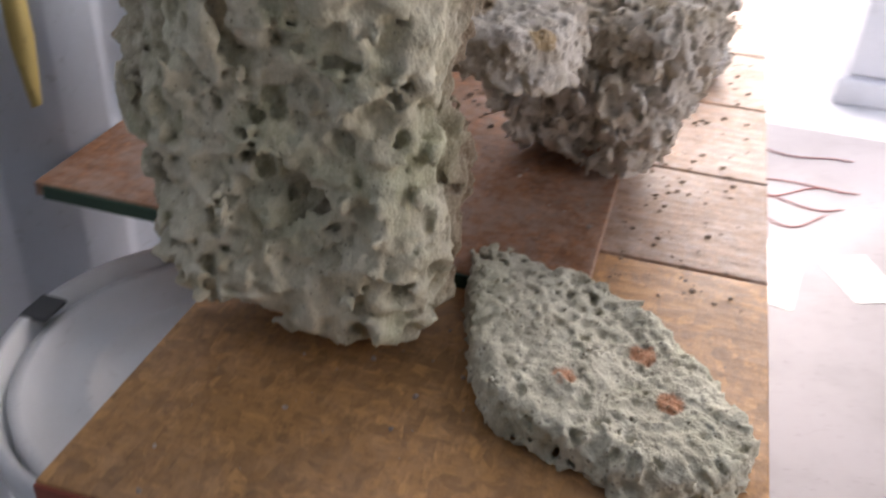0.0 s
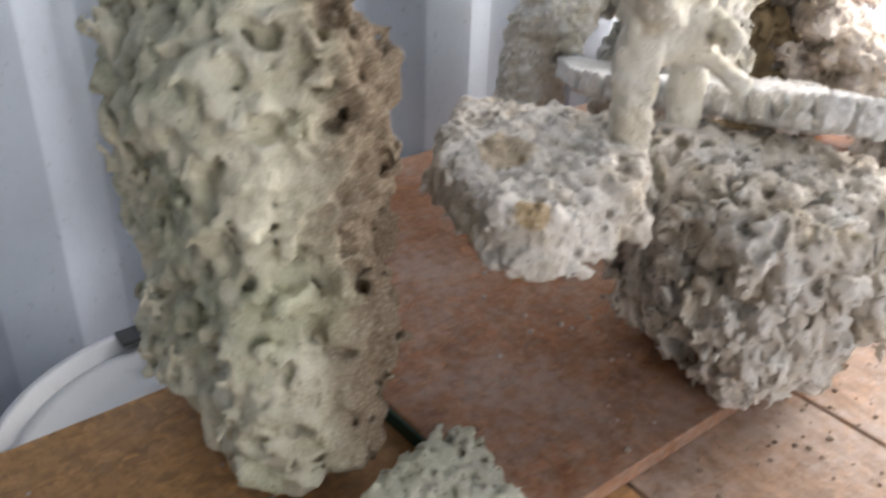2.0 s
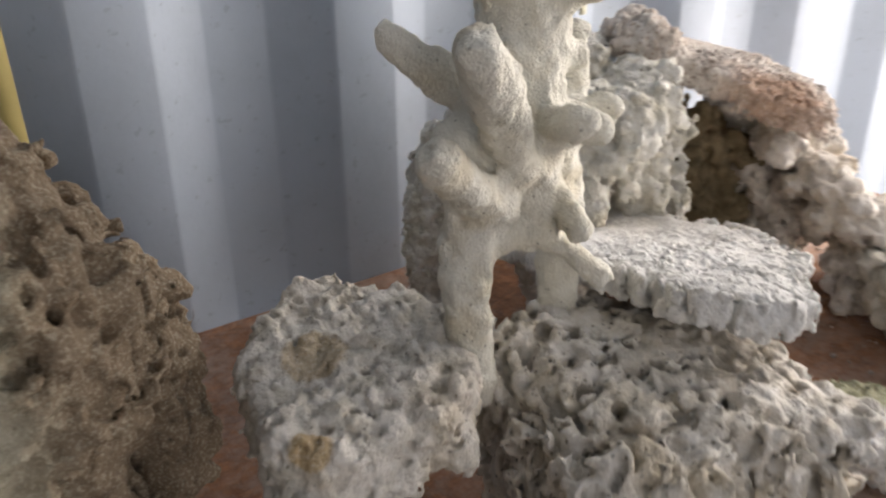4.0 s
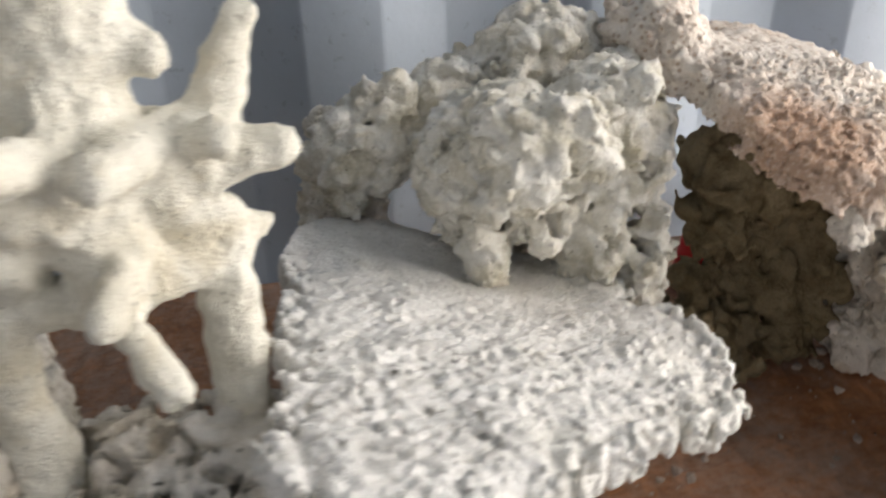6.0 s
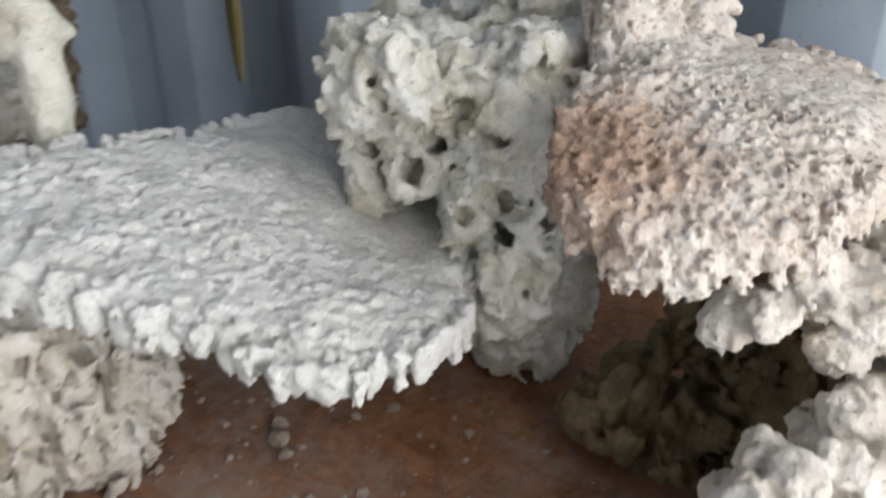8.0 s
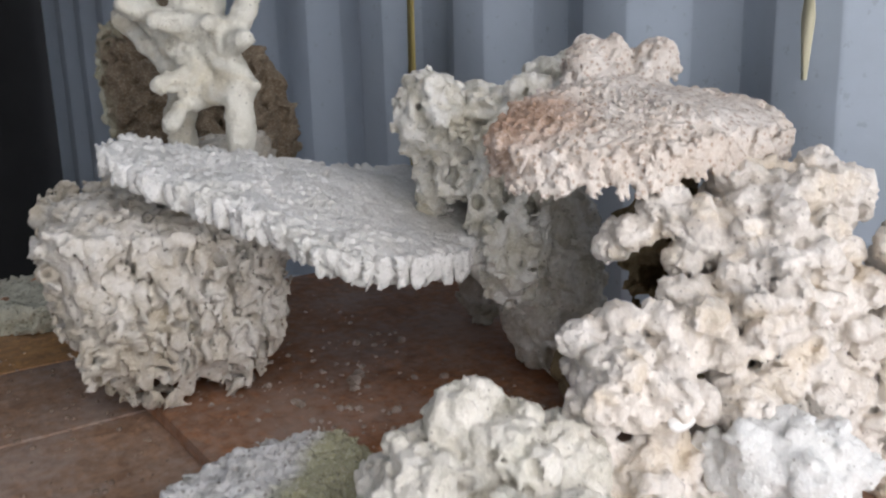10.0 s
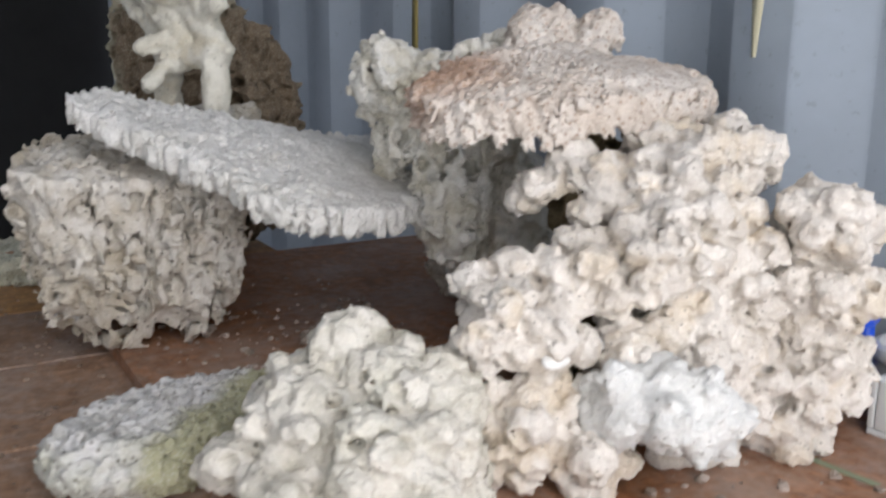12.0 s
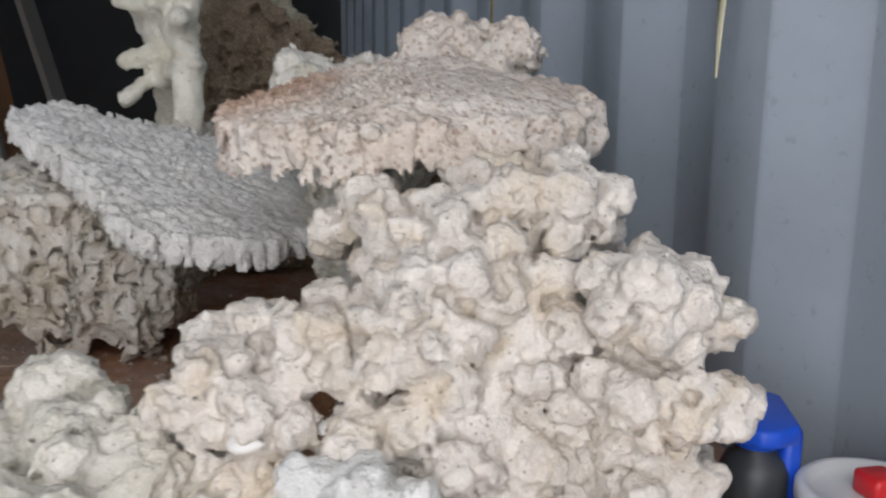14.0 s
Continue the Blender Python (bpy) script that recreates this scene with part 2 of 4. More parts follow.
def lathe(profile, segs=40):
    """Turns a list of (radius, height) round z."""
    bm = bmesh.new()
    rings = []
    for r, z in profile:
        rings.append([bm.verts.new((r * math.cos(2 * math.pi * i / segs), r * math.sin(2 * math.pi * i / segs), z)) for i in range(segs)])
    for a, b in zip(rings, rings[1:]):
        for i in range(segs):
            j = (i + 1) % segs
            bm.faces.new((a[i], a[j], b[j], b[i]))
    for ring, flip in ((rings[0], True), (rings[-1], False)):
        bm.faces.new(ring[::-1] if flip else ring)
    bmesh.ops.recalc_face_normals(bm, faces=bm.faces)
    return bm


def tube(points, radius, material, name, parent=None):
    cu = bpy.data.curves.new(name, "CURVE")
    cu.dimensions, cu.bevel_depth, cu.bevel_resolution, cu.resolution_u = "3D", radius, 2, 6
    sp = cu.splines.new("BEZIER")
    sp.bezier_points.add(len(points) - 1)
    for p, co in zip(sp.bezier_points, points):
        p.co, p.handle_left_type, p.handle_right_type = co, "AUTO", "AUTO"
    ob = new(name + "_curve", cu)
    me = bpy.data.meshes.new_from_object(ob)
    bpy.data.objects.remove(ob)
    return link(name, me, material, parent)


# ---- carved reef rock: a solid as a distance field, then a skin of quads round it ----
U = np.uint32


def lattice(ix, iy, iz, seed):
    with np.errstate(over="ignore"):
        h = ix.astype(U) * U(374761393) + iy.astype(U) * U(668265263) + iz.astype(U) * U(2246822519) + U(seed) * U(3266489917)
        h = (h ^ (h >> U(15))) * U(2654435761)
        h = (h ^ (h >> U(13))) * U(1274126177)
        return h ^ (h >> U(16))


def vnoise(p, freq, seed=0):
    q = p * freq
    i = np.floor(q).astype(np.int64)
    f = q - i
    f = (f * f * (3 - 2 * f)).astype(np.float32)
    out = 0
    for dx in (0, 1):
        for dy in (0, 1):
            for dz in (0, 1):
                v = lattice(i[:, 0] + dx, i[:, 1] + dy, i[:, 2] + dz, seed).astype(np.float32) / 2147483648.0 - 1
                w = (f[:, 0] if dx else 1 - f[:, 0]) * (f[:, 1] if dy else 1 - f[:, 1]) * (f[:, 2] if dz else 1 - f[:, 2])
                out = out + v * w
    return out


def worley(p, freq, seed=0):
    q = (p * freq).astype(np.float32)
    i = np.floor(q).astype(np.int64)
    best = np.full(len(q), 9.0, np.float32)
    for dx in (-1, 0, 1):
        for dy in (-1, 0, 1):
            for dz in (-1, 0, 1):
                c = i + (dx, dy, dz)
                h = lattice(c[:, 0], c[:, 1], c[:, 2], seed)
                d = (q[:, 0] - c[:, 0] - (h & U(1023)) / 1023.0) ** 2
                d += (q[:, 1] - c[:, 1] - ((h >> U(10)) & U(1023)) / 1023.0) ** 2
                d += (q[:, 2] - c[:, 2] - ((h >> U(20)) & U(1023)) / 1023.0) ** 2
                np.minimum(best, d, out=best)
    return np.sqrt(best)


def step01(x, a, b):
    t = np.clip((x - a) / (b - a), 0, 1)
    return t * t * (3 - 2 * t)


def smin(a, b, k):
    h = np.maximum(k - np.abs(a - b), 0) / k
    return np.minimum(a, b) - h * h * k / 4


def ell(p, c, r):
    q = (p - np.array(c, np.float32)) / np.array(r, np.float32)
    k0 = np.sqrt((q * q).sum(1))
    q = q / np.array(r, np.float32)
    return k0 * (k0 - 1) / np.maximum(np.sqrt((q * q).sum(1)), 1e-6)


def rbox(p, c, half, r):
    q = np.abs(p - np.array(c, np.float32)) - np.array(half, np.float32) + r
    return np.sqrt((np.maximum(q, 0) ** 2).sum(1)) + np.minimum(q.max(1), 0) - r


def cone(p, a, b, ra, rb):
    a, b = np.array(a, np.float32), np.array(b, np.float32)
    ab = b - a
    t = np.clip(((p - a) @ ab) / (ab @ ab), 0, 1)
    return np.sqrt(((p - a - t[:, None] * ab) ** 2).sum(1)) - (ra + (rb - ra) * t)


def turned(p, c, deg):
    """Points in a frame at c that is turned by deg round z."""
    q = p - np.array(c, np.float32)
    s, k = math.sin(radians(deg)), math.cos(radians(deg))
    return np.stack([q[:, 0] * k + q[:, 1] * s, -q[:, 0] * s + q[:, 1] * k, q[:, 2]], 1)


def blobs(p, some, k):
    d = np.full(len(p), 0.07, np.float32)
    for b in some:
        c, r = np.array(b[:3], np.float32), np.array(b[3:] if len(b) == 6 else (b[3],) * 3, np.float32)
        near = np.flatnonzero(np.abs(p[:, 0] - c[0]) < r[0] + 0.035)
        for ax in (1, 2):
            near = near[np.abs(p[near, ax] - c[ax]) < r[ax] + 0.035]
        d[near] = smin(d[near], ell(p[near], c, r), k)
    return d


def skin(values, lo, h):
    """Surface nets: one vertex in each cell that the surface crosses."""
    inside = values < 0
    n = np.array(values.shape) - 1
    total, count = np.zeros((*n, 3), np.float32), np.zeros(n, np.float32)
    corner = [(dx, dy, dz) for dx in (0, 1) for dy in (0, 1) for dz in (0, 1)]
    view = lambda arr, c: arr[c[0]:c[0] + n[0], c[1]:c[1] + n[1], c[2]:c[2] + n[2]]
    for c in corner:
        for ax in range(3):
            if c[ax]:
                continue
            e = list(c)
            e[ax] = 1
            va, vb = view(values, c), view(values, e)
            cross = (va < 0) != (vb < 0)
            t = np.where(cross, va / np.where(cross, va - vb, 1), 0)
            for k in range(3):
                total[..., k] += np.where(cross, c[k] + (t if k == ax else 0), 0)
            count += cross
    used = count > 0
    index = np.full(n, -1, np.int64)
    index[used] = np.arange(used.sum())
    cells = np.argwhere(used)
    verts = (cells + total[used] / count[used][:, None]) * h + np.array(lo)
    quads = []
    for ax in range(3):
        u, v = (ax + 1) % 3, (ax + 2) % 3
        a = np.take(inside, range(0, inside.shape[ax] - 1), ax)
        b = np.take(inside, range(1, inside.shape[ax]), ax)
        where = np.argwhere(a != b)
        where = where[(where[:, u] > 0) & (where[:, v] > 0) & (where[:, u] < n[u]) & (where[:, v] < n[v])]
        flip = a[tuple(where.T)]
        ring = []
        for du, dv in ((-1, -1), (0, -1), (0, 0), (-1, 0)):
            w = where.copy()
            w[:, u] += du
            w[:, v] += dv
            ring.append(index[tuple(w.T)])
        q = np.stack(ring, 1)
        q[~flip] = q[~flip][:, ::-1]
        quads.append(q)
    return verts, np.concatenate(quads)


def largest(verts, quads):
    """Only the largest connected piece."""
    lab = np.arange(len(verts))
    while True:
        low = lab[quads].min(1)
        nxt = lab.copy()
        for k in range(4):
            np.minimum.at(nxt, quads[:, k], low)
        nxt = nxt[nxt]
        if (nxt == lab).all():
            break
        lab = nxt
    names, counts = np.unique(lab, return_counts=True)
    keep = lab == names[counts.argmax()]
    renum = np.cumsum(keep) - 1
    quads = quads[keep[quads[:, 0]]]
    return verts[keep], renum[quads]


def rock(name, lo, hi, h, base, detail, material, label, category="reef rock", group="", floor=None, band=0.036):
    """A reef rock from its rough form, base(p), and its fine form, detail(p), which is added near the surface."""
    lo, hi = np.array(lo, float), np.array(hi, float)
    size = np.ceil((hi - lo) / h).astype(int) + 1
    ax = [lo[k] + h * np.arange(size[k]) for k in range(3)]
    p = np.stack(np.meshgrid(*ax, indexing="ij"), -1).reshape(-1, 3).astype(np.float32)
    d = base(p).astype(np.float32)
    near = np.abs(d) < band
    d[near] += detail(p[near])
    if floor is not None:
        d = np.maximum(d, floor - p[:, 2])
    d = d.reshape(size)
    for k in range(3):
        for end in (0, -1):
            sl = [slice(None)] * 3
            sl[k] = end
            d[tuple(sl)] = np.maximum(d[tuple(sl)], h * 0.5)
    verts, quads = largest(*skin(d, lo, h))
    at = np.array([verts[:, 0].mean(), verts[:, 1].mean(), verts[:, 2].min()])
    verts = (verts - at).astype(np.float32)
    me = bpy.data.meshes.new(name)
    me.vertices.add(len(verts))
    me.vertices.foreach_set("co", verts.ravel())
    me.loops.add(quads.size)
    me.loops.foreach_set("vertex_index", quads.astype(np.int32).ravel())
    me.polygons.add(len(quads))
    me.polygons.foreach_set("loop_start", np.arange(0, quads.size, 4, dtype=np.int32))
    me.polygons.foreach_set("use_smooth", np.ones(len(quads), bool))
    me.update(calc_edges=True)
    ob = link(name, me, material)
    ob.location = at
    return tagged(ob, label, category, group)


def pitted(lump=0.006, lumps=24, pit=0.010, pits=48, fine=0.004, fines=110, seed=0, hole=0.42, knob=0.0, knobs=60, bil=0.0, bils=40):
    """Fine form: soft lumps, eaten-out pits and, with knob, raised nodules."""
    def form(p):
        warp = p + 0.004 * np.stack([vnoise(p, 60, seed + 11), vnoise(p, 60, seed + 12), vnoise(p, 60, seed + 13)], 1)
        d = lump * vnoise(p, lumps, seed) + 0.45 * lump * vnoise(p, lumps * 2.3, seed + 1)
        if bil:
            d = d - bil * (np.abs(vnoise(warp, bils, seed + 7)) * 1.6 + np.abs(vnoise(warp, bils * 2.1, seed + 8)) * 0.8 - 0.7)
        if pit:
            d = d + pit * step01(worley(warp, pits, seed + 2), hole, hole * 0.35) * (0.6 + 0.6 * vnoise(p, 14, seed + 5))
        if fine:
            d = d + fine * step01(worley(warp, fines, seed + 3), 0.5, 0.15)
        if knob:
            d = d - knob * step01(worley(warp, knobs, seed + 4), 0.62, 0.1)
        return d + 0.0012 * vnoise(p, 210, seed + 6)
    return form


def caps(p, freq, seed):
    """Rounded warts with sharp creases between them, 0 in the creases and 1 on top."""
    r = worley(p, freq, seed)
    return np.clip(1 - r * r * 1.15, 0, 1)


def cauliflower(big, bigs, small, smalls, hole, holes, seed):
    """Fine form: warts on warts and a gritty crust, with some eaten holes."""
    def form(p):
        w = p + 0.003 * np.stack([vnoise(p, 80, seed + 1), vnoise(p, 80, seed + 2), vnoise(p, 80, seed + 3)], 1)
        d = 0.003 * vnoise(p, 26, seed) + big * (0.62 - caps(w, bigs, seed + 4)) + small * (0.6 - caps(w, smalls, seed + 5))
        d = d + 0.55 * small * (0.55 - caps(w, smalls * 1.9, seed + 9))
        if hole:
            d = d + hole * step01(worley(w, holes, seed + 6), 0.30, 0.14)
        return d + 0.0016 * vnoise(p, 190, seed + 7) + 0.0012 * np.abs(vnoise(w, 95, seed + 8))
    return form


def scattered(some, count, seed, size=(0.014, 0.028), flat=1.0):
    """Lumps sitting round the surfaces of some first blobs."""
    rnd = random.Random(seed)
    out = list(some)
    for _ in range(count):
        b = rnd.choice(some)
        r = b[3:] if len(b) == 6 else (b[3],) * 3
        v = Vector((rnd.gauss(0, 1), rnd.gauss(0, 1), rnd.gauss(0, 1))).normalized()
        s = rnd.uniform(*size)
        out.append((b[0] + v.x * r[0], b[1] + v.y * r[1], b[2] + v.z * r[2] * flat, s * rnd.uniform(0.8, 1.2), s * rnd.uniform(0.8, 1.2), s * rnd.uniform(0.8, 1.2)))
    return out


# ---- the container ----
WALL_Y, RIB_X, PITCH = 0.715, 0.169, 0.268
X_END, X_IN, Y_FAR, Z_FLOOR, Z_ROOF = 1.60, -2.7, -1.62, -0.76, 1.62


def corrugated(x0, x1, y, away, z0, z1):
    """A pressed steel sheet with trapezoid ribs along x, softly bent; away: +1 when its outside faces +y."""
    bm = bmesh.new()
    bend = (0.0, 0.03, 0.08, 0.5, 0.92, 0.97, 1.0)
    deep = (0.0, 0.012, 0.06, 0.5, 0.94, 0.988, 1.0)
    pts, x = [], RIB_X - PITCH * math.ceil((RIB_X - x0) / PITCH)
    while x < x1 + PITCH:
        pts += [(x + 0.068 * u, 0.036 * (1 - d)) for u, d in zip(bend, deep)]
        pts += [(x + 0.136 + 0.068 * u, 0.036 * d) for u, d in zip(bend, deep)]
        x += PITCH
    pts = [p for p in pts if x0 <= p[0] <= x1]
    for off in (0.0, 0.002):
        lo, hi = ([bm.verts.new((a, y + away * (b + off), z)) for a, b in pts] for z in (z0, z1))
        for i in range(len(pts) - 1):
            quad = (lo[i], lo[i + 1], hi[i + 1], hi[i])
            bm.faces.new(quad if (off > 0) != (away > 0) else quad[::-1])
    return bm


tagged(part("wall_north", corrugated(X_IN, X_END, WALL_Y, 1, Z_FLOOR, Z_ROOF), STEEL, None, "", True),
       "grey-blue painted corrugated steel container wall", "wall", kind="structure")
# The gap between the two lengths lets the added side fill lamp in.
for x0, x1 in ((X_IN, -0.75), (-0.08, X_END)):
    tagged(part("wall_south", corrugated(x0, x1, Y_FAR, -1, Z_FLOOR, Z_ROOF), STEEL, None, "", True),
           "grey painted corrugated steel container wall in shade", "wall", kind="structure")
# Partition whose deep shade is put into its colour.
tagged(part("wall_west", box(X_IN - 0.05, Y_FAR, Z_FLOOR, X_IN, WALL_Y + 0.04, Z_ROOF), END_SHADE),
       "closed end of the container, coloured near black as deep shade", "wall", kind="structure")
tagged(part("ceiling", box(X_IN, Y_FAR - 0.05, Z_ROOF, X_END, WALL_Y + 0.06, Z_ROOF + 0.05), STEEL),
       "grey steel roof of the container", "ceiling", kind="structure")
tagged(part("floor", box(X_IN, Y_FAR - 0.05, Z_FLOOR - 0.06, X_END + 0.55, WALL_Y + 0.06, Z_FLOOR), PLY_FLOOR),
       "dusty pale floor of the container", "floor", kind="structure")
tagged(part("ground", box(-60, -60, Z_FLOOR - 0.4, 60, 60, Z_FLOOR - 0.065), CONCRETE),
       "pale sunlit concrete ground outside the open end", "ground", kind="structure")
# Unseen panel, added to cut the light from the south side.
tagged(part("wall_east", box(X_END, Y_FAR, Z_FLOOR, X_END + 0.04, -0.55, Z_ROOF), STEEL),
       "added steel panel, out of view, closing part of the container's open end", "wall", kind="structure")
tagged(part("door_post", box(X_END, WALL_Y - 0.03, Z_FLOOR, X_END + 0.05, WALL_Y + 0.06, Z_ROOF + 0.05, 0.006), STEEL),
       "grey steel corner post of the container", "post", kind="structure")

# Added glowing panel in place of the bright outdoors; it lights the rocks too.
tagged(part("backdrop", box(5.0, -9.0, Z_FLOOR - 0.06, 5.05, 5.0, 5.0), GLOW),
       "glowing white panel standing in for overexposed daylight outside the open end", "backdrop", kind="structure")

# ---- the table ----
table = empty("table", (0.0, 0.3, Z_FLOOR))
tagged(table, "low work table of strand boards covered in reef dust", "table")


def on_table(ob):
    ob.location = (0.0, -0.3, -Z_FLOOR)
    return ob


for x0, x1, mat in ((-0.412, 0.006, BOARD_CLEAN), (0.010, 0.208, BOARD_DUSTY), (0.212, 0.416, BOARD_DUSTY), (0.420, 0.618, BOARD_DUSTY), (0.622, 1.02, BOARD_DUSTY)):
    on_table(part("lower_board", box(x0, 0.0, -0.034, x1, 0.477, -0.016, 0.0015), mat, table))
on_table(part("upper_board", box(-0.097, 0.158, -0.0155, 1.0, 0.712, 0.0, 0.0015), BOARD, table, "red-brown strand board with reef crumbs"))
on_table(part("end_edging", box(-0.1005, 0.160, -0.0155, -0.0975, 0.70, -0.0015), GREEN_EDGE, table, "dark green painted board edge"))
on_table(part("end_edging", box(-0.4155, 0.0, -0.034, -0.4125, 0.476, -0.0175), RED_EDGE, table, "red-brown painted board edge"))
on_table(part("paint_streak", slab_of([(0.680, 0.566), (0.718, 0.540), (0.812, 0.549), (0.811, 0.556), (0.719, 0.546), (0.683, 0.571)], 0.0002, 0.0009, 0.0002), GREEN_STREAK, table, "pale green paint streak"))
for x in (-0.36, 0.92):
    for y in (0.06, 0.40):
        on_table(part("leg", box(x - 0.03, y - 0.03, Z_FLOOR, x + 0.03, y + 0.03, -0.0345, 0.003), PLANK, table))

# ---- reef rocks ----
def hollow(p, d, c, r):
    return np.maximum(d, -ell(p, c, (r,) * 3 if not isinstance(r, tuple) else r))


def many_sided(p, corners, z, half, slope, soft=0.03):
    """A flat plate on a plan of straight sides, given against the clock; z: heights over its middle plane."""
    d = np.full(len(p), -1.0, np.float32)
    for (ax, ay), (bx, by) in zip(corners, corners[1:] + corners[:1]):
        n = math.hypot(bx - ax, by - ay)
        d = -smin(-d, -(((p[:, 0] - ax) * (by - ay) - (p[:, 1] - ay) * (bx - ax)) / n + slope * np.minimum(z, 0)), soft)
    return -smin(-d, half - np.abs(z), 0.012)


def tall_slab(p):
    d = rbox(p, (-0.190, 0.372, 0.165), (0.058, 0.106, 0.166), 0.05)
    d = smin(d, ell(p, (-0.190, 0.345, 0.305), (0.060, 0.085, 0.100)), 0.05)
    d = smin(d, ell(p, (-0.130, 0.375, 0.25), (0.042, 0.075, 0.085)), 0.03)
    d = smin(d, ell(p, (-0.172, 0.458, 0.17), (0.050, 0.060, 0.15)), 0.03)
    d = smin(d, ell(p, (-0.168, 0.285, 0.115), (0.040, 0.032, 0.060)), 0.03)
    d = smin(d, ell(p, (-0.098, 0.405, 0.160), (0.048, 0.055, 0.105)), 0.02)
    for c in ((-0.252, 0.358, 0.132, 0.024), (-0.250, 0.312, 0.112, 0.021), (-0.252, 0.298, 0.200, 0.017), (-0.246, 0.262, 0.282, 0.020),
              (-0.246, 0.40, 0.25, 0.014), (-0.10, 0.34, 0.29, 0.024), (-0.09, 0.40, 0.22, 0.022), (-0.105, 0.31, 0.18, 0.020), (-0.115, 0.37, 0.35, 0.018)):
        d = hollow(p, d, c[:3], (c[3] * 0.8, c[3], c[3] * 1.15))
    return d


rock("reef_rock", (-0.30, 0.19, -0.03), (-0.03, 0.55, 0.46), 0.0030, tall_slab,
     pitted(0.009, 17, 0.024, 44, 0.010, 80, 3, 0.56, 0.0, 60, 0.012, 34), GREENISH,
     "tall upright green-grey reef rock, full of pits, on the board", floor=-0.016)


def front_plate(p):
    corners = ((-0.076, 0.265), (-0.245, 0.222), (-0.288, 0.166), (-0.304, 0.085), (-0.292, 0.028), (-0.233, 0.008), (-0.126, 0.082), (-0.078, 0.200))
    return many_sided(p, corners, p[:, 2] - 0.002 - 0.05 * (p[:, 1] - 0.12), 0.019, 0.2)


rock("coral_plate", (-0.34, -0.03, -0.03), (-0.04, 0.30, 0.06), 0.0024, front_plate,
             pitted(0.004, 30, 0.011, 72, 0.004, 125, 21, 0.5, 0.003, 95), GREYGREEN,
             "flat grey-green coral plate with orange marks on the board", "coral plate", floor=-0.016)


def slab(p):
    corners = ((0.098, 0.305), (0.030, 0.405), (-0.060, 0.335), (-0.068, 0.222), (-0.015, 0.196), (0.062, 0.216))
    return many_sided(p, corners, p[:, 2] - 0.194 - 0.05 * (p[:, 0] - 0.01) - 0.06 * (p[:, 1] - 0.29), 0.023, 0.25)


rock("coral_slab", (-0.12, 0.16, 0.12), (0.14, 0.44, 0.27), 0.0024, slab, pitted(0.005, 24, 0.008, 74, 0.004, 140, 31, 0.46, 0.002, 110, 0.004, 45), CREAMPLATE,
     "thick pale coral slab with an ochre mark, resting on the coral block", "coral slab")


def block(p):
    t = np.clip((0.20 - p[:, 2]) / 0.20, 0, 1)
    q = turned(p, (0.192, 0.196, 0.100), -10)
    s = 1.0 / (1 - 0.30 * t * t)
    q[:, 0] *= s
    q[:, 1] *= s
    d = rbox(q, (0, 0, 0), (0.108, 0.108, 0.098), 0.035) * 0.85
    return np.maximum(d, p[:, 2] - 0.203 + 0.22 * np.maximum(p[:, 0] - 0.15, 0) + 0.10 * np.maximum(p[:, 1] - 0.22, 0))


def chunky(p):
    """Small knobs heaped on one another, with pits between them and an eaten foot."""
    w = p + 0.005 * np.stack([vnoise(p, 60, 51), vnoise(p, 60, 52), vnoise(p, 60, 53)], 1)
    flat = 0.3 + 0.7 * step01(p[:, 2] + 0.22 * np.maximum(p[:, 0] - 0.15, 0), 0.202, 0.188)
    u = w * np.array((1, 1, 0.72), np.float32)
    d = 0.009 * vnoise(p, 22, 54) - flat * 0.0145 * (caps(u, 78, 59) - 0.5) - 0.0050 * (caps(w, 150, 60) - 0.4)
    d = d + flat * (0.022 * step01(worley(u, 58, 55), 0.46, 0.26) + 0.008 * step01(worley(w, 112, 57), 0.44, 0.18))
    g = w * np.array((1, 1, 0.55), np.float32)
    d = d + flat * (0.013 * step01(np.abs(vnoise(g, 52, 62)), 0.24, 0.04) + 0.012 * step01(np.abs(vnoise(g, 34, 63)), 0.16, 0.03))
    d = d + 0.075 * step01(p[:, 2], 0.060, 0.012) * step01(worley(p, 25, 58), 0.66, 0.40)
    return d - 0.0012 * vnoise(p, 200, 56)


rock("coral_block", (0.04, 0.05, -0.01), (0.35, 0.34, 0.23), 0.0023, block, chunky, PORED,
     "blocky pored coral with knobs and holes on the table", "coral", floor=0.0, band=0.06)


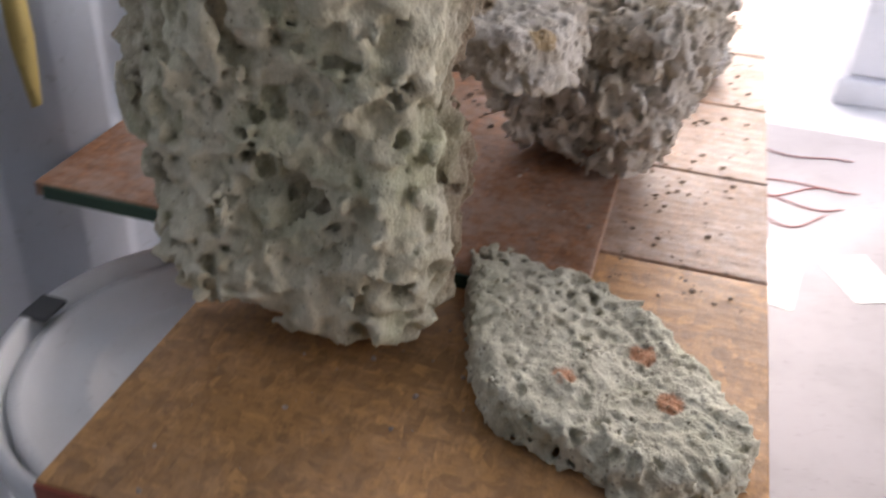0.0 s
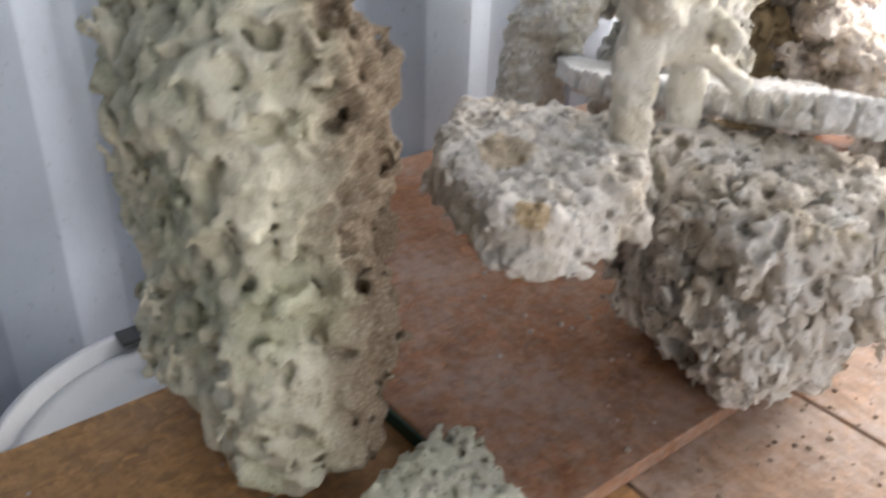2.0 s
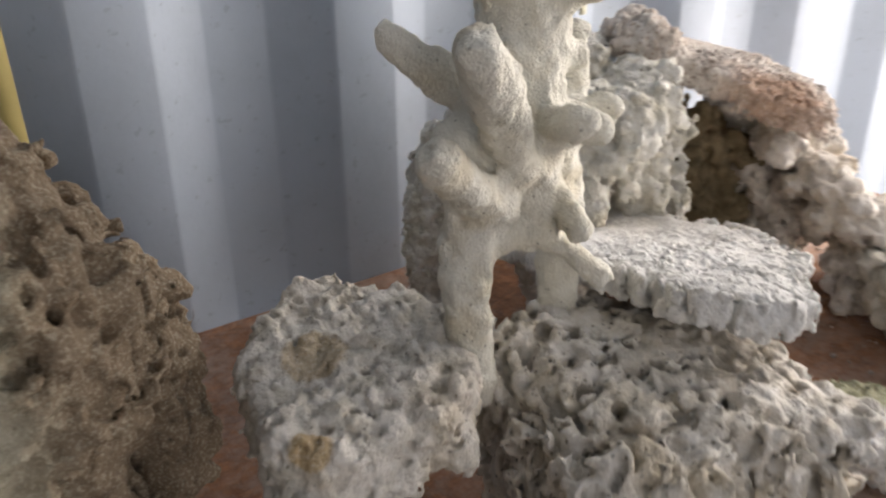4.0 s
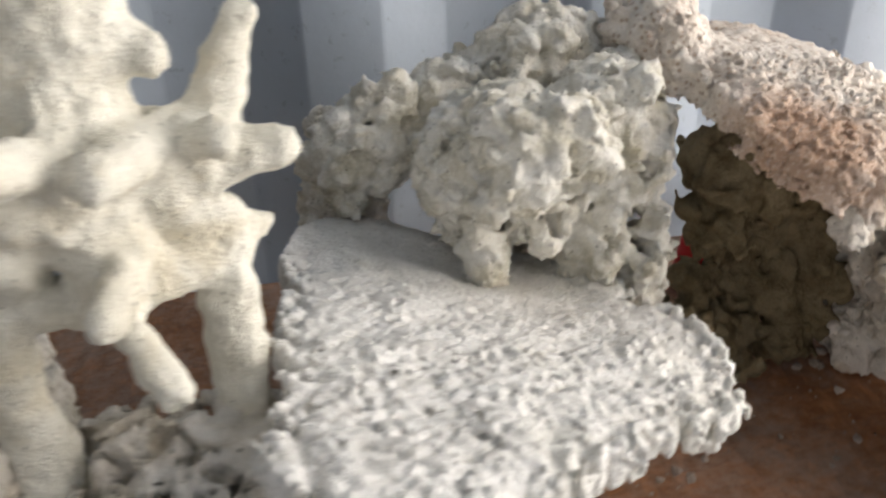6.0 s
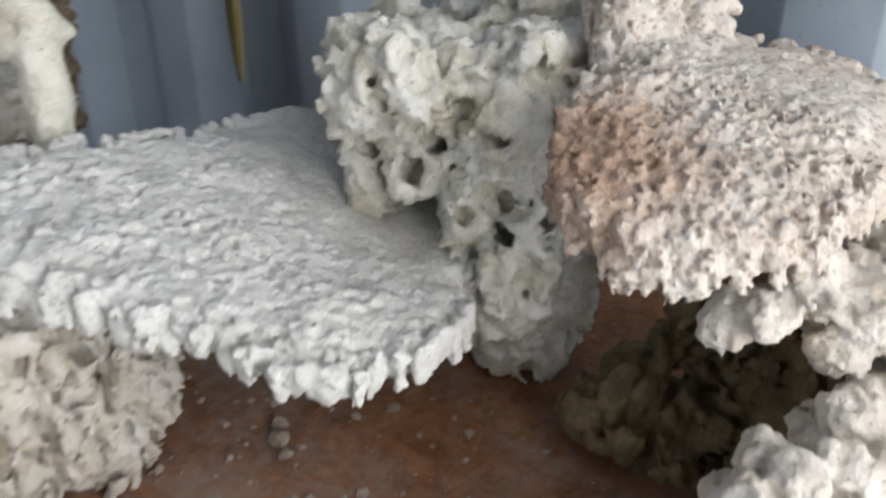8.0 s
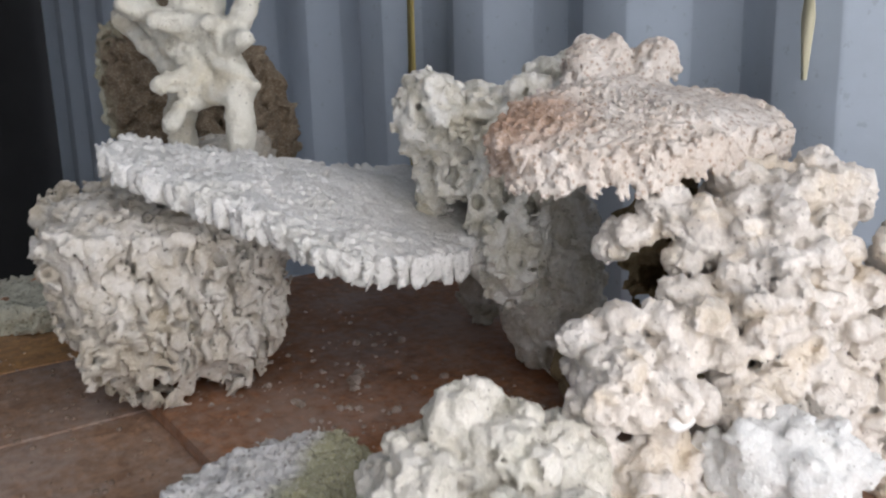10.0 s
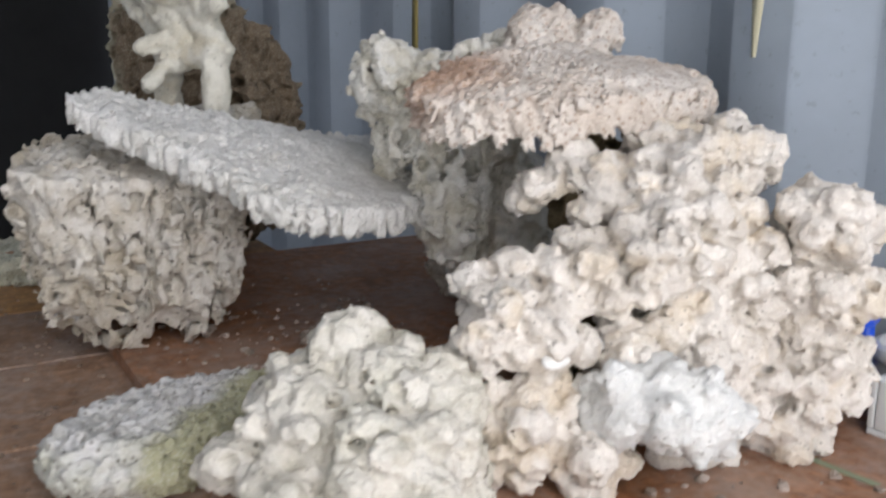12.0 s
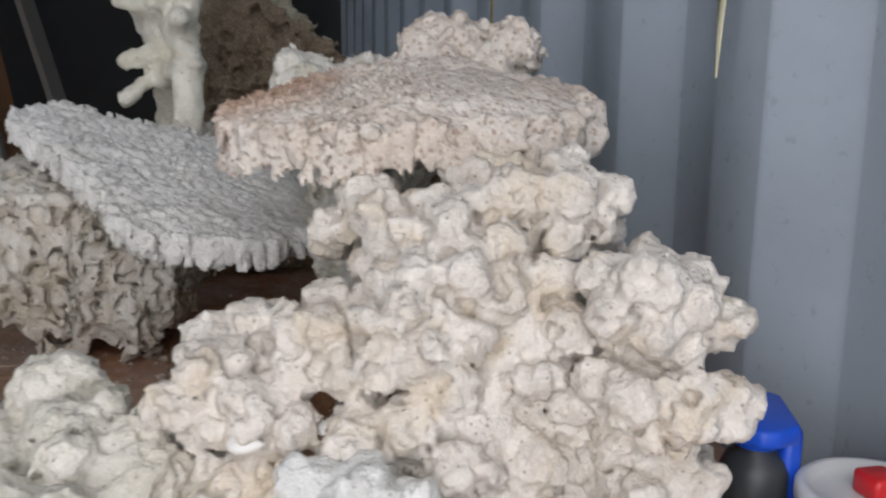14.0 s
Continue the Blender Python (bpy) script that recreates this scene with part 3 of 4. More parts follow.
def staghorn(p):
    limbs = [((0.181, 0.288, 0.185), (0.184, 0.294, 0.30), 0.0140, 0.0130), ((0.186, 0.297, 0.285), (0.200, 0.300, 0.290), 0.0110, 0.0095),
             ((0.085, 0.264, 0.175), (0.082, 0.265, 0.26), 0.0160, 0.0145), ((0.082, 0.265, 0.26), (0.082, 0.270, 0.345), 0.0145, 0.0165),
             ((0.082, 0.268, 0.330), (0.118, 0.278, 0.385), 0.0165, 0.0220), ((0.086, 0.266, 0.285), (0.135, 0.262, 0.278), 0.0110, 0.0120),
             ((0.184, 0.294, 0.290), (0.150, 0.278, 0.345), 0.0140, 0.0210), ((0.165, 0.285, 0.328), (0.214, 0.287, 0.335), 0.0140, 0.0110),
             ((0.184, 0.292, 0.290), (0.135, 0.262, 0.280), 0.0110, 0.0125), ((0.135, 0.262, 0.282), (0.130, 0.268, 0.335), 0.0140, 0.0230),
             ((0.130, 0.274, 0.335), (0.136, 0.282, 0.42), 0.0255, 0.0275), ((0.136, 0.282, 0.42), (0.128, 0.290, 0.53), 0.0265, 0.0235),
             ((0.180, 0.288, 0.335), (0.205, 0.310, 0.388), 0.0140, 0.0075), ((0.110, 0.282, 0.362), (0.056, 0.308, 0.405), 0.0150, 0.0105),
             ((0.112, 0.258, 0.330), (0.049, 0.208, 0.421), 0.0165, 0.0135), ((0.100, 0.262, 0.305), (0.037, 0.228, 0.358), 0.0165, 0.0120),
             ((0.135, 0.260, 0.280), (0.161, 0.228, 0.254), 0.0100, 0.0078), ((0.150, 0.268, 0.305), (0.140, 0.226, 0.292), 0.0105, 0.0080),
             ((0.140, 0.262, 0.345), (0.116, 0.205, 0.372), 0.0120, 0.0085), ((0.160, 0.268, 0.348), (0.150, 0.226, 0.356), 0.0130, 0.0090),
             ((0.140, 0.276, 0.395), (0.168, 0.272, 0.386), 0.0150, 0.0100), ((0.140, 0.270, 0.420), (0.165, 0.235, 0.440), 0.0120, 0.0080),
             ((0.172, 0.285, 0.345), (0.192, 0.262, 0.352), 0.0120, 0.0080), ((0.112, 0.278, 0.435), (0.075, 0.262, 0.470), 0.0140, 0.0090)]
    d = None
    for a, b, ra, rb in limbs:
        c = cone(p, a, b, ra, rb)
        d = c if d is None else smin(d, c, 0.008)
    return d


rock("staghorn_coral", (-0.01, 0.15, 0.15), (0.27, 0.36, 0.56), 0.0024, staghorn, pitted(0.003, 40, 0.002, 70, 0.001, 140, 61, 0.4, 0.002, 55), STAG,
     "branching cream staghorn coral standing on the coral block", "coral")


def outline(p):
    q = turned(p, (0.302, 0.316, 0.0), 40)
    e = np.sqrt((q[:, 0] / 0.166) ** 2 + (q[:, 1] / 0.152) ** 2)
    lobe = np.sqrt((p[:, 0] - 0.262) ** 2 + (p[:, 1] - 0.184) ** 2) / 0.055
    e = smin(e, lobe, 0.35)
    e = smin(e, np.sqrt((p[:, 0] - 0.270) ** 2 + (p[:, 1] - 0.440) ** 2) / 0.060, 0.2)
    e = np.maximum(e, 1 + ((p[:, 0] - 0.262) * 0.581 - (p[:, 1] - 0.135) * 0.814) / 0.15)
    e = np.maximum(e, 1 + (0.203 - p[:, 0]) / 0.15)
    return e * (1 + 0.07 * vnoise(p * np.array((1, 1, 0.2), np.float32), 20, 71))


def table_coral(p):
    x, y = p[:, 0], p[:, 1]
    edge = outline(p)
    side = (edge - 1) * 0.150
    rise = -smin(-0.145 + 0 * x, -(0.230 - 0.27 * (x - 0.262) - 0.21 * (y - 0.135)), 0.02) + 0.014 * step01(y - 0.41, 0.0, 0.07) * step01(0.37 - x, 0, 0.12)
    thick = 0.0115 - 0.0025 * step01(edge, 0.6, 1.0)
    v = np.abs(p[:, 2] - rise) - thick
    a, b = np.maximum(side, 0), np.maximum(v, 0)
    return np.sqrt(a * a + b * b) + np.minimum(np.maximum(side, v), 0) - 0.003


def fringe(p):
    """Blunt popcorn grains on top, worn smooth towards the back, and a cut, toothed rim."""
    rim = step01(outline(p), 0.84, 0.99) * step01(p[:, 1], 0.46, 0.40)
    w = p * np.array((1, 1, 0.30), np.float32)
    worn = 0.12 + 0.88 * step01(p[:, 1] + 0.03 * vnoise(p, 16, 92), 0.41, 0.27)
    warp = p + 0.003 * np.stack([vnoise(p, 120, 86), vnoise(p, 120, 87), vnoise(p, 120, 88)], 1)
    d = rim * 0.011 * step01(worley(w, 95, 81), 0.42, 0.72) + 0.004 * vnoise(p, 36, 82)
    d = d - worn * 0.0066 * (caps(warp, 140, 83) - 0.45) * (0.75 + 0.6 * vnoise(p, 60, 89)) + worn * 0.005 * step01(worley(warp, 78, 90), 0.36, 0.16)
    return d - worn * 0.0032 * (caps(warp, 215, 84) - 0.4) + 0.0008 * vnoise(p, 260, 85)


rock("table_coral", (0.11, 0.10, 0.10), (0.50, 0.52, 0.28), 0.0019, table_coral, fringe, TABLE_CORAL,
     "white table coral plate with fringed rim on the coral block", "coral plate", band=0.018)

H_CORE = [(0.365, 0.455, 0.235, 0.068, 0.048, 0.055), (0.43, 0.465, 0.235, 0.048, 0.050, 0.062), (0.40, 0.515, 0.10, 0.065, 0.045, 0.11),
          (0.435, 0.435, 0.16, 0.042, 0.035, 0.07), (0.285, 0.525, 0.235, 0.035, 0.035, 0.035), (0.372, 0.412, 0.262, 0.040, 0.026, 0.034),
          (0.41, 0.53, 0.275, 0.045, 0.035, 0.035), (0.34, 0.53, 0.25, 0.04, 0.035, 0.035), (0.255, 0.52, 0.215, 0.022, 0.03, 0.032), (0.25, 0.545, 0.12, 0.035, 0.035, 0.12)]
H_ALL = scattered(H_CORE[:2] + H_CORE[4:9], 90, 5, (0.009, 0.018)) + H_CORE[2:4] + H_CORE[9:] + [(0.358, 0.396, 0.270, 0.028, 0.022, 0.026), (0.385, 0.392, 0.285, 0.016), (0.345, 0.385, 0.262, 0.014), (0.413, 0.535, 0.295, 0.022), (0.338, 0.420, 0.190, 0.017, 0.016, 0.052), (0.45, 0.49, 0.275, 0.02)]


def knobbed(p):
    d = blobs(p, H_ALL, 0.005)
    bent = 0.005 * vnoise(p, 75, 97)
    for a, b, r in (((0.401, 0.37, 0.257), (0.394, 0.45, 0.210), 0.0095), ((0.387, 0.37, 0.233), (0.377, 0.45, 0.181), 0.0115), ((0.444, 0.37, 0.233), (0.446, 0.45, 0.181), 0.0115),
                    ((0.358, 0.37, 0.239), (0.342, 0.45, 0.187), 0.0075), ((0.443, 0.37, 0.265), (0.444, 0.45, 0.219), 0.0085), ((0.444, 0.37, 0.205), (0.446, 0.45, 0.155), 0.008)):
        d = np.maximum(d, bent - cone(p, a, b, r, r))
    return d


def curtain(p):
    """Warts on top; long hollows between hanging folds on the side that faces the opening."""
    form = cauliflower(0.009, 62, 0.0068, 108, 0.016, 34, 91)
    u = p * np.array((1, 1, 0.42), np.float32) + 0.004 * np.stack([vnoise(p, 50, 181), vnoise(p, 50, 182), vnoise(p, 50, 183)], 1)
    return form(p) + 0.026 * step01(p[:, 0], 0.385, 0.425) * step01(p[:, 2], 0.265, 0.235) * step01(worley(u, 40, 184), 0.44, 0.24)


rock("reef_rock", (0.19, 0.37, -0.01), (0.52, 0.61, 0.345), 0.0024, knobbed, curtain, KNOBBED,
     "knobbed pale reef rock with dark holes behind the table coral", floor=0.0)


def dome_edge(p):
    q = turned(p, (0.570, 0.455, 0.0), -14)
    e = np.sqrt((q[:, 0] / 0.074) ** 2 + (q[:, 1] / 0.122) ** 2)
    e = smin(e, np.sqrt((p[:, 0] - 0.505) ** 2 + (p[:, 1] - 0.500) ** 2) / 0.046, 0.3)
    return e * (1 + 0.08 * vnoise(p * np.array((1, 1, 0.2), np.float32), 22, 99))


def dome(p):
    """A tilted plate that comes down from a knobbed crest."""
    x, y = p[:, 0], p[:, 1]
    edge = dome_edge(p)
    side = (edge - 1) * 0.1
    mid = 0.290 - 0.22 * np.clip(x - 0.475, -0.05, 0.2) - 0.18 * np.maximum(0.45 - y, 0) - 0.008 * step01(edge, 0.6, 1.05)
    v = np.abs(p[:, 2] - mid) - 0.0115
    a, b = np.maximum(side, 0), np.maximum(v, 0)
    d = np.sqrt(a * a + b * b) + np.minimum(np.maximum(side, v), 0) - 0.003
    for b in ((0.474, 0.494, 0.310, 0.020), (0.462, 0.512, 0.304, 0.017), (0.488, 0.508, 0.312, 0.017), (0.486, 0.478, 0.304, 0.015), (0.472, 0.528, 0.308, 0.016),
              (0.502, 0.546, 0.304, 0.020), (0.490, 0.560, 0.298, 0.015), (0.515, 0.530, 0.290, 0.015), (0.500, 0.490, 0.298, 0.013),
              (0.606, 0.566, 0.250, 0.017), (0.622, 0.545, 0.248, 0.014), (0.635, 0.515, 0.246, 0.012), (0.590, 0.575, 0.256, 0.014)):
        d = smin(d, ell(p, b[:3], (b[3],) * 3), 0.007)
    return d


def studs(p):
    """Round studs with hollows between them on the near half, a toothed rim, a worn back."""
    near = step01(p[:, 1], 0.51, 0.45)
    w = p * np.array((1, 1, 0.6), np.float32)
    warp = p + 0.0025 * np.stack([vnoise(p, 110, 106), vnoise(p, 110, 107), vnoise(p, 110, 108)], 1)
    rim = step01(dome_edge(p), 0.86, 1.0)
    return (0.003 * vnoise(p, 35, 101) - near * 0.0050 * (step01(worley(warp, 185, 102), 0.62, 0.16) - 0.35) + near * 0.0035 * step01(worley(warp, 85, 104), 0.5, 0.15)
            - (1 - near) * (0.003 + 0.006 * step01(p[:, 2], 0.285, 0.300)) * (caps(warp, 90, 105) - 0.5)
            + rim * (0.0075 * step01(worley(w, 66, 103), 0.42, 0.72) - 0.003 * caps(warp, 120, 109)))


rock("domed_coral_plate", (0.43, 0.31, 0.18), (0.69, 0.61, 0.34), 0.0018, dome, studs, DOME,
     "domed coral plate with a brown studded top, lying on reef rock", "coral plate", band=0.022)


def lumps(cores, count, seed, size, shrink):
    """Packed rounded lumps over a shrunken core."""
    rnd = random.Random(seed)
    out = [(c[0], c[1], c[2], c[3] * shrink, c[4] * shrink, c[5] * shrink) for c in cores]
    made = []
    tries = 0
    while len(made) < count and tries < 6000:
        tries += 1
        b = rnd.choice(cores)
        v = Vector((rnd.gauss(0, 1), rnd.gauss(0, 1), rnd.gauss(0, 1))).normalized()
        s = rnd.uniform(*size)
        at = Vector((b[0] + v.x * (b[3] - s * 0.45), b[1] + v.y * (b[4] - s * 0.45), b[2] + v.z * (b[5] - s * 0.45)))
        if at.z < 0.006 or any((at - m).length < 0.80 * (s + r) for m, r in made):
            continue
        made.append((at, s))
        out.append((at.x, at.y, at.z, s * rnd.uniform(0.8, 1.25), s * rnd.uniform(0.8, 1.25), s * rnd.uniform(0.75, 1.1)))
    return out


ROUGH = lambda seed: cauliflower(0.0062, 72, 0.0040, 150, 0.010, 45, seed)
J_CORE = [(0.660, 0.500, 0.205, 0.046, 0.050, 0.034), (0.682, 0.535, 0.212, 0.030, 0.030, 0.030), (0.690, 0.470, 0.180, 0.046, 0.050, 0.040), (0.655, 0.445, 0.190, 0.034, 0.034, 0.028),
          (0.638, 0.428, 0.205, 0.020, 0.020, 0.020), (0.700, 0.500, 0.140, 0.044, 0.046, 0.050), (0.710, 0.445, 0.150, 0.036, 0.040, 0.036), (0.706, 0.470, 0.085, 0.044, 0.052, 0.050),
          (0.700, 0.480, 0.030, 0.050, 0.055, 0.036), (0.676, 0.400, 0.140, 0.034, 0.036, 0.028), (0.650, 0.352, 0.120, 0.032, 0.036, 0.032), (0.672, 0.328, 0.110, 0.030, 0.030, 0.028),
          (0.690, 0.358, 0.100, 0.026, 0.030, 0.024), (0.690, 0.345, 0.045, 0.032, 0.034, 0.040), (0.670, 0.335, 0.025, 0.028, 0.026, 0.028), (0.722, 0.372, 0.030, 0.026, 0.028, 0.032),
          (0.706, 0.415, 0.085, 0.030, 0.030, 0.036), (0.722, 0.505, 0.065, 0.032, 0.034, 0.050), (0.612, 0.412, 0.190, 0.014, 0.013, 0.016), (0.598, 0.404, 0.188, 0.012, 0.011, 0.015)]
J_ALL = lumps(J_CORE, 150, 8, (0.011, 0.020), 0.80)
rock("reef_rock", (0.56, 0.27, -0.01), (0.79, 0.61, 0.272), 0.0021, lambda p: blobs(p, J_ALL, 0.0016), ROUGH(111), LUMPY,
     "large cream reef rock built up of rounded lumps", floor=0.0)

M_CORE = [(0.750, 0.556, 0.174, 0.032, 0.032, 0.030), (0.752, 0.586, 0.160, 0.020, 0.020, 0.017), (0.748, 0.556, 0.120, 0.030, 0.034, 0.034), (0.772, 0.576, 0.128, 0.022, 0.020, 0.020),
          (0.746, 0.560, 0.065, 0.036, 0.036, 0.040), (0.738, 0.545, 0.020, 0.030, 0.034, 0.026), (0.724, 0.535, 0.120, 0.020, 0.024, 0.020)]
M_ALL = lumps(M_CORE, 60, 12, (0.011, 0.018), 0.80)
rock("reef_rock", (0.67, 0.48, -0.01), (0.83, 0.65, 0.225), 0.0021, lambda p: blobs(p, M_ALL, 0.0016), ROUGH(121), LUMPY,
     "cream column of lumpy reef rock beside the large one", floor=0.0)

K_CORE = [(0.652, 0.250, 0.080, 0.040, 0.036, 0.034), (0.634, 0.238, 0.096, 0.024, 0.022, 0.016), (0.668, 0.285, 0.065, 0.040, 0.036, 0.034), (0.680, 0.270, 0.035, 0.046, 0.044, 0.038),
          (0.640, 0.205, 0.060, 0.042, 0.040, 0.040), (0.655, 0.190, 0.025, 0.050, 0.042, 0.030), (0.700, 0.235, 0.050, 0.038, 0.042, 0.036), (0.620, 0.170, 0.030, 0.026, 0.024, 0.024)]
K_ALL = lumps(K_CORE, 46, 17, (0.011, 0.024), 0.86)
rock("reef_rock", (0.56, 0.11, -0.01), (0.77, 0.35, 0.165), 0.0020, lambda p: blobs(p, K_ALL, 0.0022), cauliflower(0.0055, 58, 0.0040, 130, 0.009, 40, 131), PALELUMP,
     "white reef rock with a green tinge at the table's front", floor=0.0)


def small_plate(p):
    q = turned(p, (0.497, 0.156, 0.008), -66)
    d = ell(q, (0, 0, 0), (0.106, 0.066, 0.035))
    return np.maximum(d, np.abs(q[:, 2]) - 0.021)


rock("coral_plate", (0.39, 0.03, -0.03), (0.66, 0.31, 0.05), 0.0021, small_plate, pitted(0.004, 30, 0.010, 76, 0.004, 130, 141, 0.5, 0.004, 105), GREYPLATE,
     "small pitted grey coral plate lying across the board edge", "coral plate", floor=-0.016)

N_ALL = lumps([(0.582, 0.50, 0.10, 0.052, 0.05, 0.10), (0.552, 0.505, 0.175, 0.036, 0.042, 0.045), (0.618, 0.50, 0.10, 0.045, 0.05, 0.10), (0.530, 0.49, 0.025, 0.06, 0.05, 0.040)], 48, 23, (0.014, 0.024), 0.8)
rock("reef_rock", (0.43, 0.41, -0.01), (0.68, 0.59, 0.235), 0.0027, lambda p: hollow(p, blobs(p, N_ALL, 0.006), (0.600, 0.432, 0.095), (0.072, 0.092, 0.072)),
     pitted(0.004, 30, 0.012, 50, 0.004, 100, 151, 0.46, 0.0, 60, 0.009, 45), BROWNROCK_SHADED,
     "brown hollow reef rock under the domed plate, colour darkened for the shade there", floor=0.0)

W_ALL = lumps([(0.748, 0.398, 0.072, 0.028, 0.034, 0.026), (0.730, 0.382, 0.066, 0.020, 0.022, 0.022), (0.764, 0.428, 0.058, 0.026, 0.028, 0.026)], 26, 31, (0.012, 0.02), 0.85)
rock("coral_fragment", (0.69, 0.33, -0.01), (0.82, 0.48, 0.125), 0.0022, lambda p: blobs(p, W_ALL, 0.008), cauliflower(0.006, 60, 0.004, 120, 0.0, 40, 161), WHITE_CORAL,
     "smooth white coral fragment lying against the lumpy rock", "coral", floor=0.0)


def seashell(x, y, z, size, turn, tilt):
    """A domed oval shell with shallow ribs."""
    bm = bmesh.new()
    bmesh.ops.create_uvsphere(bm, u_segments=28, v_segments=16, radius=1.0)
    for v in bm.verts:
        a = math.atan2(v.co.y, v.co.x + 1.0)
        k = 1.0 + 0.03 * math.sin(24 * a)
        v.co = Vector((v.co.x * size, v.co.y * size * (0.55 - 0.18 * v.co.x) * k, v.co.z * size * 0.38 * k))
    ob = part("seashell", bm, SHELL, None, "", True)
    ob.matrix_world = pose(x, y, z, tilt, 0, turn)
    return tagged(ob, "small smooth white seashell on the lumpy rock", "seashell", "seashells")


seashell(0.713, 0.348, 0.096, 0.0100, 75, 50)
seashell(0.704, 0.394, 0.098, 0.0090, 95, 30)

# ---- crumbs of reef rock on the boards ----
def crumb(r, seed):
    rnd = random.Random(seed)
    bm = bmesh.new()
    bmesh.ops.create_icosphere(bm, subdivisions=1 if r == 1.0 else 2, radius=r)
    for v in bm.verts:
        v.co *= 0.55 + 0.5 * abs(noise.noise(v.co / r * 1.6 + Vector((seed, 0, 0)))) + rnd.uniform(0, 0.55 if r == 1.0 else 0.3)
        v.co.z *= 0.7
    return bm


def crumb_stuff(name, count, x0, x1, y0, y1, z, seed, size, material, label):
    rnd = random.Random(seed)
    verts, faces = [], []
    kinds = []
    for k in range(6):
        bm = crumb(1.0, seed + k)
        bm.verts.ensure_lookup_table()
        kinds.append(([v.co.copy() for v in bm.verts], [[v.index for v in f.verts] for f in bm.faces]))
        bm.free()
    for _ in range(count):
        vs, fs = rnd.choice(kinds)
        r = size[0] + (size[1] - size[0]) * rnd.random() ** 3
        turn = Matrix.Rotation(rnd.uniform(0, 6.28), 3, "Z")
        at = Vector((rnd.uniform(x0, x1), rnd.uniform(y0, y1), z + r * 0.35))
        base = len(verts)
        verts += [turn @ (v * r) + at for v in vs]
        faces += [[i + base for i in f] for f in fs]
    me = bpy.data.meshes.new(name)
    me.from_pydata(verts, [], faces)
    return tagged(link(name, me, material), label, "crumbs", kind="stuff")


CRUMB = coral("reef_crumbs", (0.46, 0.39, 0.34), (0.26, 0.21, 0.175), (0.25, 0.20, 0.15), 0.4, 40)
crumb_stuff("reef_crumbs", 240, 0.62, 0.98, 0.17, 0.56, 0.0, 5, (0.001, 0.0062), CRUMB, "grey reef crumbs beside the lumpy rock")
crumb_stuff("reef_crumbs", 200, 0.20, 0.50, 0.20, 0.46, 0.0, 6, (0.001, 0.0058), CRUMB, "grey reef crumbs under the table coral")
CRUMB_DARK = coral("brown_reef_crumbs", (0.34, 0.26, 0.20), (0.18, 0.13, 0.10), (0.14, 0.10, 0.07), 0.4, 40)
crumb_stuff("reef_crumbs", 300, 0.0, 0.95, 0.17, 0.45, 0.0, 1, (0.0008, 0.0042), CRUMB, "scattered grey reef crumbs on the red-brown board")
crumb_stuff("reef_crumbs", 360, -0.05, 0.9, 0.02, 0.15, -0.016, 2, (0.0006, 0.0036), CRUMB_DARK, "scattered reef crumbs on the dusty front boards")
crumb_stuff("reef_crumbs", 90, -0.40, 0.0, 0.02, 0.43, -0.016, 3, (0.0006, 0.003), CRUMB, "few reef crumbs on the front board")
for n, (x, y, r) in enumerate(((0.316, 0.334, 0.009), (0.304, 0.346, 0.008), (0.330, 0.326, 0.006), (0.244, 0.252, 0.009), (0.258, 0.246, 0.007), (0.270, 0.262, 0.005), (0.30, 0.30, 0.004), (0.240, 0.438, 0.006),
                               (0.746, 0.452, 0.006), (0.810, 0.418, 0.009), (0.785, 0.430, 0.004), (0.765, 0.360, 0.004), (0.800, 0.360, 0.005), (0.775, 0.395, 0.003))):
    ob = part("reef_crumb", crumb(r, 40 + n), CRUMB)
    ob.location = (x, y, r * 0.45)
    tagged(ob, "loose grey crumb of reef rock on the board", "crumb", "crumbs on the board")

# ---- bucket beside the table ----
bucket = empty("bucket", (-0.20, 0.465, Z_FLOOR))
tagged(bucket, "large round white plastic bucket with its lid on", "bucket")
part("body", lathe([(0.150, 0.0), (0.182, 0.66), (0.19, 0.665), (0.19, 0.69), (0.180, 0.69), (0.165, 0.62), (0.0001, 0.62)], 56), PLASTIC_WHITE, bucket, "", True)
part("lid", lathe([(0.0001, 0.664), (0.05, 0.664), (0.054, 0.669), (0.060, 0.669), (0.064, 0.665), (0.10, 0.665), (0.104, 0.671), (0.112, 0.671), (0.116, 0.667), (0.15, 0.668), (0.160, 0.676), (0.171, 0.678), (0.171, 0.655), (0.0001, 0.655)], 56), PLASTIC_WHITE, bucket, "white sunken lid", True)
part("latch", box(-0.012, 0.165, 0.687, 0.022, 0.191, 0.6918, 0.001), PLASTIC_DARK, bucket, "dark brown latch")

